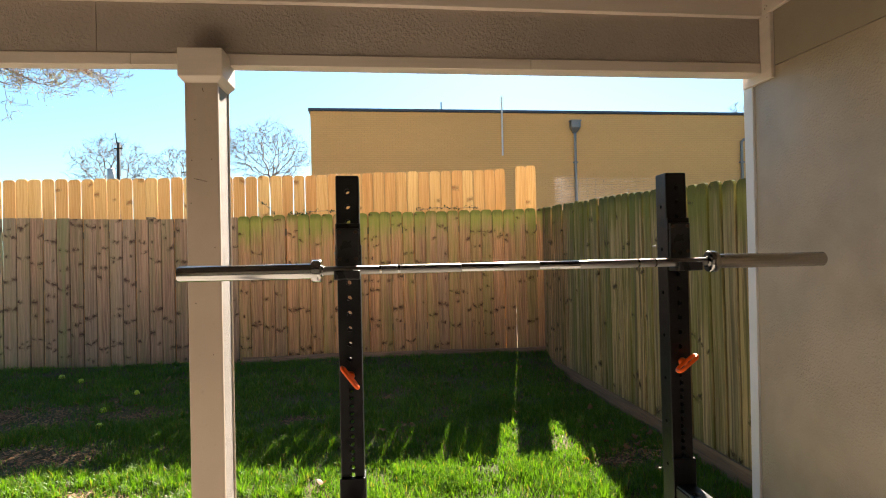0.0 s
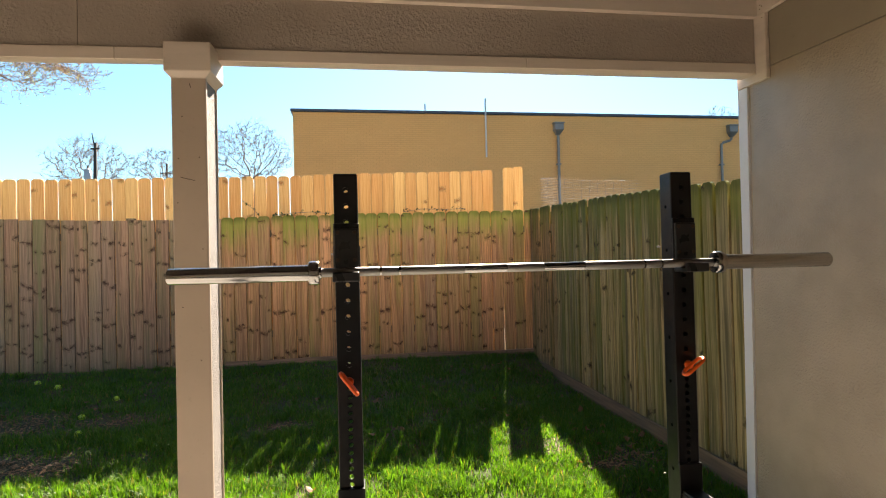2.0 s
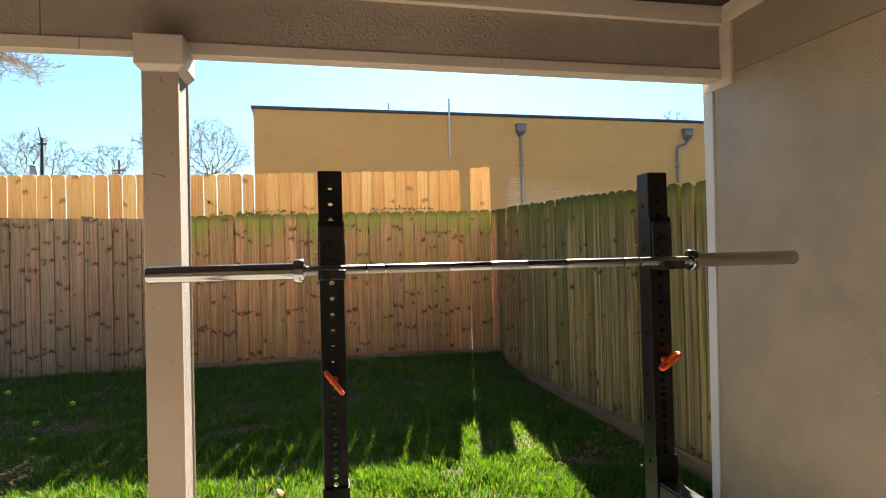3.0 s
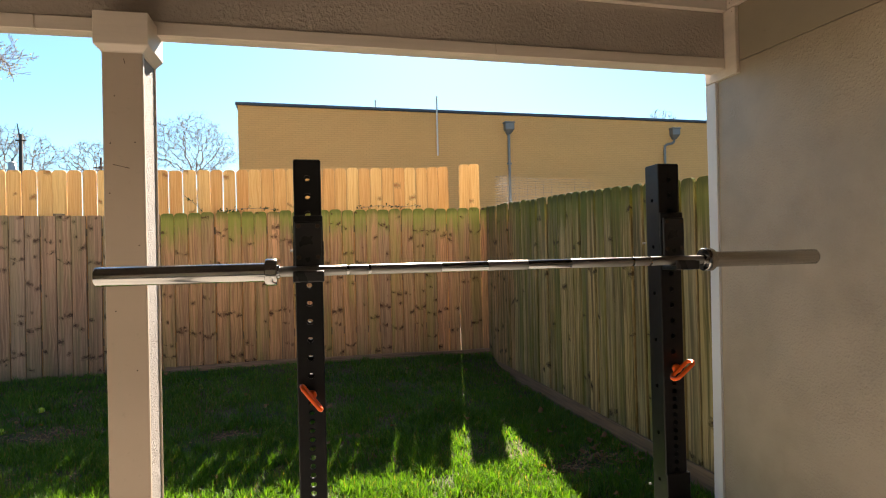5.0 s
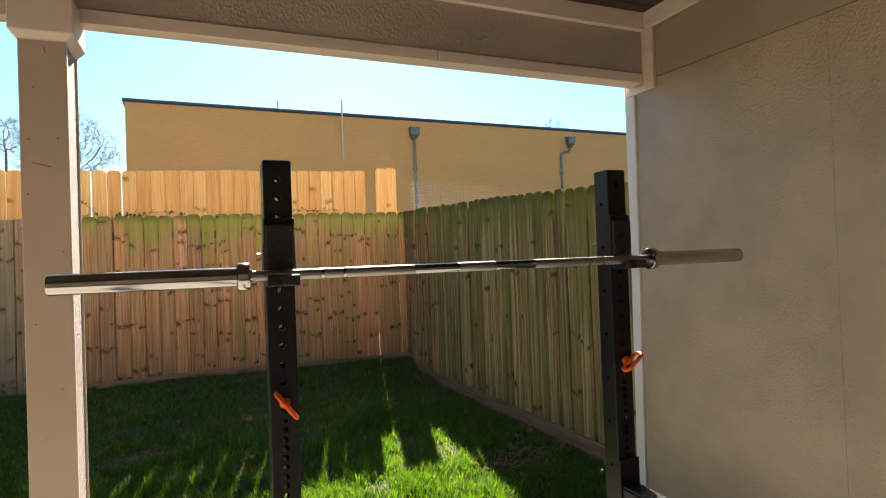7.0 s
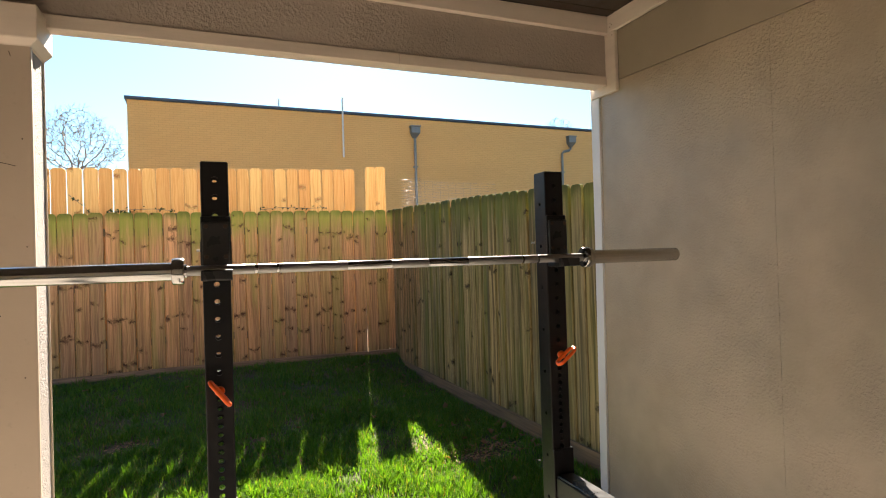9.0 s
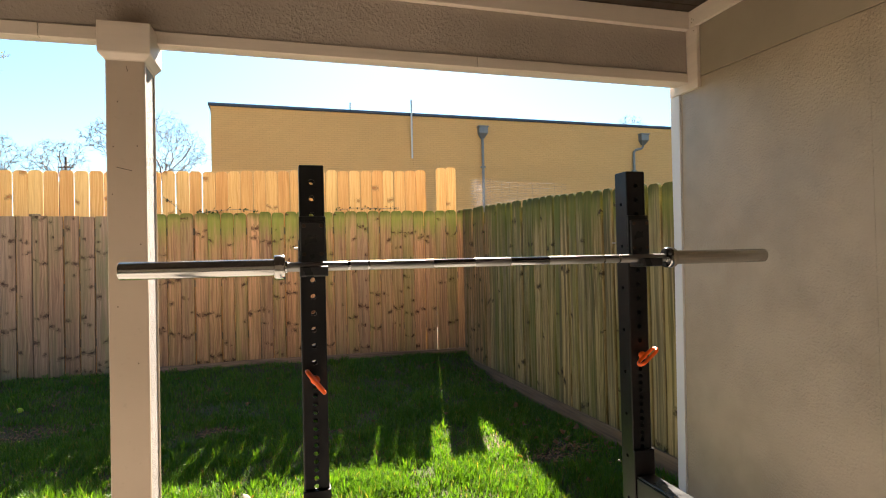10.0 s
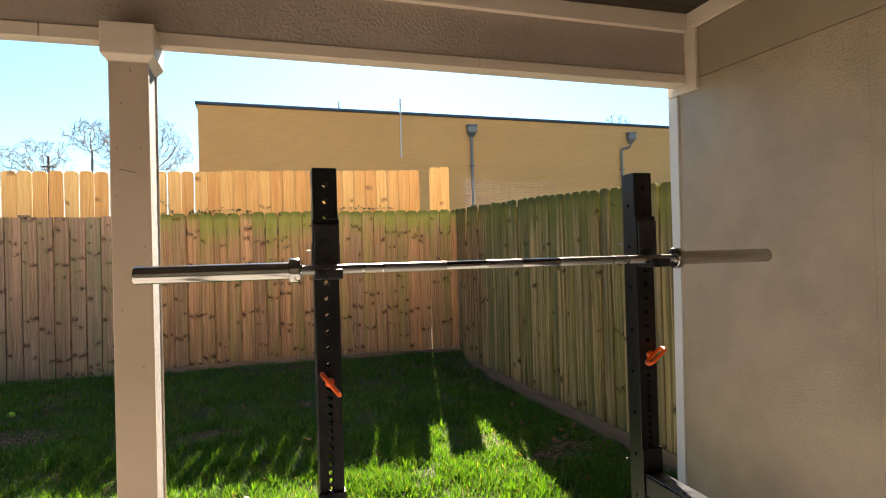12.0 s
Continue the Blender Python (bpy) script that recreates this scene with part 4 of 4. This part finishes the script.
# budding tree whose outer branches hang in over the fence
rng = random.Random(17)
budding = root("tree", (-10.5, 11.0, 0.3), "budding tree with pale yellow-green new leaves on drooping twigs", "tree")
part("trunk", rod((-10.5, 11, 0.2), (-10.1, 10.9, 4.6), 0.24, 0.17, 10), BARK, budding, "", True)
bm, ends = ([], []), []
for tip, thick in (((-4.0, 10.0, 4.85), 0.05), ((-4.5, 9.7, 4.75), 0.045), ((-4.4, 10.4, 5.0), 0.05), ((-5.3, 9.9, 4.6), 0.045), ((-5.5, 10.6, 5.1), 0.05), ((-5.0, 10.2, 4.75), 0.045), ((-4.7, 9.9, 5.1), 0.05)):
    p, t = Vector((-10.1, 10.9, 4.5)), Vector(tip)
    last, r = p, thick
    for k in range(1, 8):
        u = k / 7
        q = p.lerp(t, u) + Vector((0, 0, 0.9 * math.sin(math.pi * u))) + Vector((rng.uniform(-0.1, 0.1), rng.uniform(-0.1, 0.1), rng.uniform(-0.08, 0.08)))
        twig(bm, last, q, r, r * 0.82, 5)
        r *= 0.82
        if k > 2:
            for _ in range(5):
                d = Vector((rng.uniform(-0.3, 1), rng.uniform(-0.7, 0.7), rng.uniform(-0.7, 0.3))).normalized()
                limb(bm, q, d, 0.25, r * 0.5, 3, rng, 0.8, ends, 0.02, 0.0036)
        last = q
listed("crown", bm, TWIG, budding)
bm = ([], [])
for p, d in ends:
    for _ in range(rng.choice((1, 1, 2, 2))):
        c = p - d * rng.uniform(0, 0.3) + Vector((rng.uniform(-0.04, 0.04), rng.uniform(-0.04, 0.04), rng.uniform(-0.05, 0.03)))
        u = Vector((rng.uniform(-1, 1), rng.uniform(-1, 1), rng.uniform(-1, 1))).normalized()
        w = u.orthogonal().normalized()
        s = rng.uniform(0.010, 0.022)
        n = len(bm[0])
        bm[0].extend(c + v for v in (-u * s, w * s * 0.5, u * s, -w * s * 0.5))
        bm[1].append((n, n + 1, n + 2, n + 3))
listed("leaves", bm, BUDS, budding, "pale yellow-green young leaves")

# ---- vine shoots on the fence top ----
def vine(points, count, seed, spread):
    rng = random.Random(seed)
    v = root("vine", points[0], "dark green vine shoots on top of the old fence", "vine", "vine shoots")
    part("stem", tube_path(points, 0.003, 5), TWIG, v)
    bm = bmesh.new()
    for _ in range(count):
        k = rng.uniform(0, len(points) - 1.001)
        c = Vector(points[int(k)]).lerp(Vector(points[int(k) + 1]), k - int(k)) + Vector((rng.uniform(-1, 1), rng.uniform(-0.4, 0.2), rng.uniform(-0.6, 1))) * spread
        u = Vector((rng.uniform(-1, 1), rng.uniform(-1, 0.3), rng.uniform(-1, 1))).normalized()
        w = u.orthogonal().normalized()
        s = rng.uniform(0.012, 0.024)
        bm.faces.new([bm.verts.new(c + q) for q in (-u * s, w * s * 0.55 - u * s * 0.2, u * s, -w * s * 0.55 - u * s * 0.2)])
    part("leaves", bm, VINE_LEAF, v)


vine([(-0.35, 7.14, 2.12), (-0.15, 7.13, 2.15), (0.1, 7.14, 2.16), (0.3, 7.13, 2.14)], 40, 1, 0.03)
vine([(1.25, 7.14, 2.15), (1.5, 7.13, 2.18), (1.8, 7.14, 2.17), (2.05, 7.14, 2.18)], 34, 2, 0.026)
vine([(-0.75, 7.30, 2.33), (-0.68, 7.295, 2.27), (-0.6, 7.295, 2.2), (-0.55, 7.295, 2.13)], 14, 3, 0.014)

# ---- tennis balls ----
first = None
for x, y in ((-1.58, 4.89), (-2.84, 6.71), (-2.53, 6.5), (-1.70, 5.9), (-1.77, 5.37)):
    if first is None:
        first = root("tennis_ball", (0, 0, 0), "yellow-green felt tennis ball lying in the grass", "tennis ball", "balls in the grass")
        bm = bmesh.new()
        bmesh.ops.create_uvsphere(bm, u_segments=24, v_segments=14, radius=0.0335)
        part("felt", bm, FELT, first, "", True)
        pts = []
        for k in range(48):
            a = 2 * math.pi * k / 48
            v = Vector((math.cos(a) * 0.75 + 0.25 * math.cos(3 * a), math.sin(a) * 0.75 - 0.25 * math.sin(3 * a), 0.866 * math.sin(2 * a)))
            pts.append(v.normalized() * 0.0333)
        part("seam", tube_path(pts, 0.0009, 5, True), WHITE_TRIM, first)
        first.location = (x, y, ground_z(x, y) + 0.018)
    else:
        copy_thing(first, pose(x, y, ground_z(x, y) + 0.006, 30 * x, 20 * y, 70 * x))

# ---- fallen leaves ----
def leaf_mesh(seed):
    rng = random.Random(seed)
    bm = bmesh.new()
    n = 9
    outline = []
    for k in range(n):
        a = 2 * math.pi * k / n
        r = 0.034 * (1 + 0.35 * math.cos(a)) * rng.uniform(0.6, 1.1)
        outline.append(bm.verts.new((r * math.cos(a), r * 0.75 * math.sin(a), 0.012 * math.cos(2 * a) + rng.uniform(-0.004, 0.006))))
    c = bm.verts.new((0, 0, -0.004))
    for k in range(n):
        bm.faces.new((c, outline[k], outline[(k + 1) % n]))
    me = bpy.data.meshes.new("fallen_leaf")
    bm.to_mesh(me)
    bm.free()
    me.materials.append(DRY_LEAF)
    return me


rng = random.Random(8)
LEAVES = [leaf_mesh(k) for k in range(5)]
for k in range(64):
    if k < 26:
        x, y = rng.gauss(2.58, 0.22), rng.gauss(3.75, 0.42)
    elif k < 40:
        x, y = rng.uniform(1.6, 2.8), rng.uniform(4.2, 7.0)
    else:
        x, y = rng.uniform(-3.4, 1.6), rng.uniform(3.4, 7.0)
    x, y = min(x, 2.85), max(y, 3.0)
    ob = tagged(new("fallen_leaf", LEAVES[k % 5]), "curled dry brown leaf lying in the grass", "leaf", "fallen leaves")
    ob.location = (x, y, ground_z(x, y) + rng.uniform(0.03, 0.055))
    ob.rotation_euler = (rng.uniform(-0.5, 0.5), rng.uniform(-0.5, 0.5), rng.uniform(0, 6.28))
    s = rng.uniform(0.6, 1.15)
    ob.scale = (s, s, s)

# ---- lawn ----
def bare_patch(x, y):
    """How bare the lawn is here, 0 to 1."""
    b = 0.0
    for cx, cy, sx, sy in ((-2.45, 5.25, 0.75, 0.42), (-1.75, 4.3, 0.8, 0.26), (-1.0, 3.6, 0.35, 0.16), (-1.35, 5.2, 0.4, 0.22), (0.1, 4.85, 0.2, 0.12), (2.55, 3.7, 0.3, 0.25)):
        b = max(b, 1.25 * math.exp(-((x - cx) / sx) ** 2 - ((y - cy) / sy) ** 2))
    return min(b * (0.75 + 0.6 * noise.noise(Vector((x * 5, y * 5, 0.3)))), 1)


def blades(name, x, y, h, lean, a, w, rs):
    """A mesh of bent grass blades: foot, height, reach, direction and half width of each."""
    n = len(x)
    z = np.array([ground_z(p, q) for p, q in zip(x, y)]) - 0.004
    ca, sa = np.cos(a), np.sin(a)
    twist = a + np.pi / 2 + rs.uniform(-0.6, 0.6, n)
    ux, uy = np.cos(twist) * w, np.sin(twist) * w
    v = np.zeros((n, 5, 3))
    v[:, 0] = np.stack([x - ux, y - uy, z], 1)
    v[:, 1] = np.stack([x + ux, y + uy, z], 1)
    mx, my, mz = x + ca * lean * 0.35, y + sa * lean * 0.35, z + h * 0.6
    v[:, 2] = np.stack([mx + ux * 0.8, my + uy * 0.8, mz], 1)
    v[:, 3] = np.stack([mx - ux * 0.8, my - uy * 0.8, mz], 1)
    v[:, 4] = np.stack([x + ca * lean, y + sa * lean, z + h * np.where(lean > 0.7 * h, 0.8, 1.0)], 1)
    base = (np.arange(n) * 5)[:, None]
    loops = np.concatenate([base + np.array([[0, 1, 2, 3]]), base + np.array([[3, 2, 4]])], 1).ravel()
    me = bpy.data.meshes.new(name)
    me.vertices.add(n * 5)
    me.vertices.foreach_set("co", v.ravel())
    me.loops.add(len(loops))
    me.loops.foreach_set("vertex_index", loops.astype(np.int32))
    me.polygons.add(n * 2)
    starts = (np.arange(n) * 7)[:, None] + np.array([[0, 4]])
    me.polygons.foreach_set("loop_start", starts.ravel().astype(np.int32))
    me.update(calc_edges=True)
    me.validate()
    me.materials.append(GRASS)
    return me


def lawn(count, x0, x1, y0, y1, seed):
    rs = np.random.RandomState(seed)
    x = rs.uniform(x0, x1, count * 2)
    y = rs.uniform(y0, y1, count * 2)
    clump = np.array([noise.noise(Vector((a * 3.0, b * 3.0, 7.7))) + 0.5 * noise.noise(Vector((a * 9.0, b * 9.0, 1.7))) for a, b in zip(x, y)])
    bare = np.array([bare_patch(a, b) for a, b in zip(x, y)])
    keep = (rs.rand(count * 2) < np.clip(0.62 + 0.55 * clump, 0.12, 1)) & (rs.rand(count * 2) > bare)
    x, y, clump = x[keep][:count], y[keep][:count], clump[keep][:count]
    n = len(x)
    h = rs.uniform(0.028, 0.066, n) * (1 + 0.6 * clump) * np.interp(y, (6.6, 7.1), (1.0, 0.7))
    return blades("grass", x, y, h, rs.uniform(0.15, 0.95, n) * h, rs.uniform(0, 2 * np.pi, n), rs.uniform(0.0016, 0.0036, n), rs)


def tufts(count, each, x0, x1, y0, y1, seed):
    """Taller tufts whose blades fall outwards."""
    rs = np.random.RandomState(seed)
    cx, cy = rs.uniform(x0, x1, count), rs.uniform(y0, y1, count)
    keep = np.array([bare_patch(a, b) < 0.4 and noise.noise(Vector((a * 2.1, b * 2.1, 4.4))) > -0.18 for a, b in zip(cx, cy)])
    cx, cy = cx[keep], cy[keep]
    size = rs.uniform(0.6, 1.25, len(cx))
    who = np.repeat(np.arange(len(cx)), each)
    n = len(who)
    a, far = rs.uniform(0, 2 * np.pi, n), rs.uniform(0, 1, n) ** 0.6
    h = rs.uniform(0.06, 0.105, n) * size[who] * (1 - 0.35 * far)
    reach = far * 0.038 * size[who]
    return blades("grass", cx[who] + np.cos(a) * reach, cy[who] + np.sin(a) * reach, h, h * (0.15 + 0.75 * far), a + rs.uniform(-0.5, 0.5, n), rs.uniform(0.0016, 0.0034, n), rs)


tagged(new("grass", lawn(130000, -5.2, 2.94, 2.88, 4.9, 1)), "bright green uneven lawn grass, partly in fence shade", "grass", kind="stuff")
tagged(new("grass", lawn(80000, -5.6, 2.94, 4.9, 7.2, 2)), "dark green shaded lawn grass near the fence", "grass", kind="stuff")
tagged(new("grass", tufts(1500, 34, -4.2, 2.85, 2.95, 5.2, 3)), "taller green tufts standing out of the lawn", "grass", kind="stuff")
tagged(new("grass", tufts(1100, 20, -5.0, 2.9, 5.0, 7.1, 4)), "dark green tufts in the shaded lawn", "grass", kind="stuff")

# dry chips and leaf litter on the bare patches
rng = random.Random(31)
lists = ([], [])
while len(lists[1]) < 3800:
    x, y = rng.uniform(-4.2, 2.9), rng.uniform(3.2, 6.8)
    if rng.random() > bare_patch(x, y) ** 1.5:
        continue
    c = Vector((x, y, ground_z(x, y) + rng.uniform(0.004, 0.02)))
    a = rng.uniform(0, 6.28)
    u = Vector((math.cos(a), math.sin(a), rng.uniform(-0.3, 0.3))) * rng.uniform(0.008, 0.03)
    w = Vector((-math.sin(a), math.cos(a), rng.uniform(-0.4, 0.4))) * rng.uniform(0.003, 0.010)
    n = len(lists[0])
    lists[0].extend((c - u, c + w, c + u, c - w))
    lists[1].append((n, n + 1, n + 2, n + 3))
me = bpy.data.meshes.new("leaf_litter")
me.from_pydata(lists[0], [], lists[1])
me.materials.append(DRY_LEAF)
tagged(new("leaf_litter", me), "brown chips and leaf litter on bare patches of lawn", "leaf litter", kind="stuff")
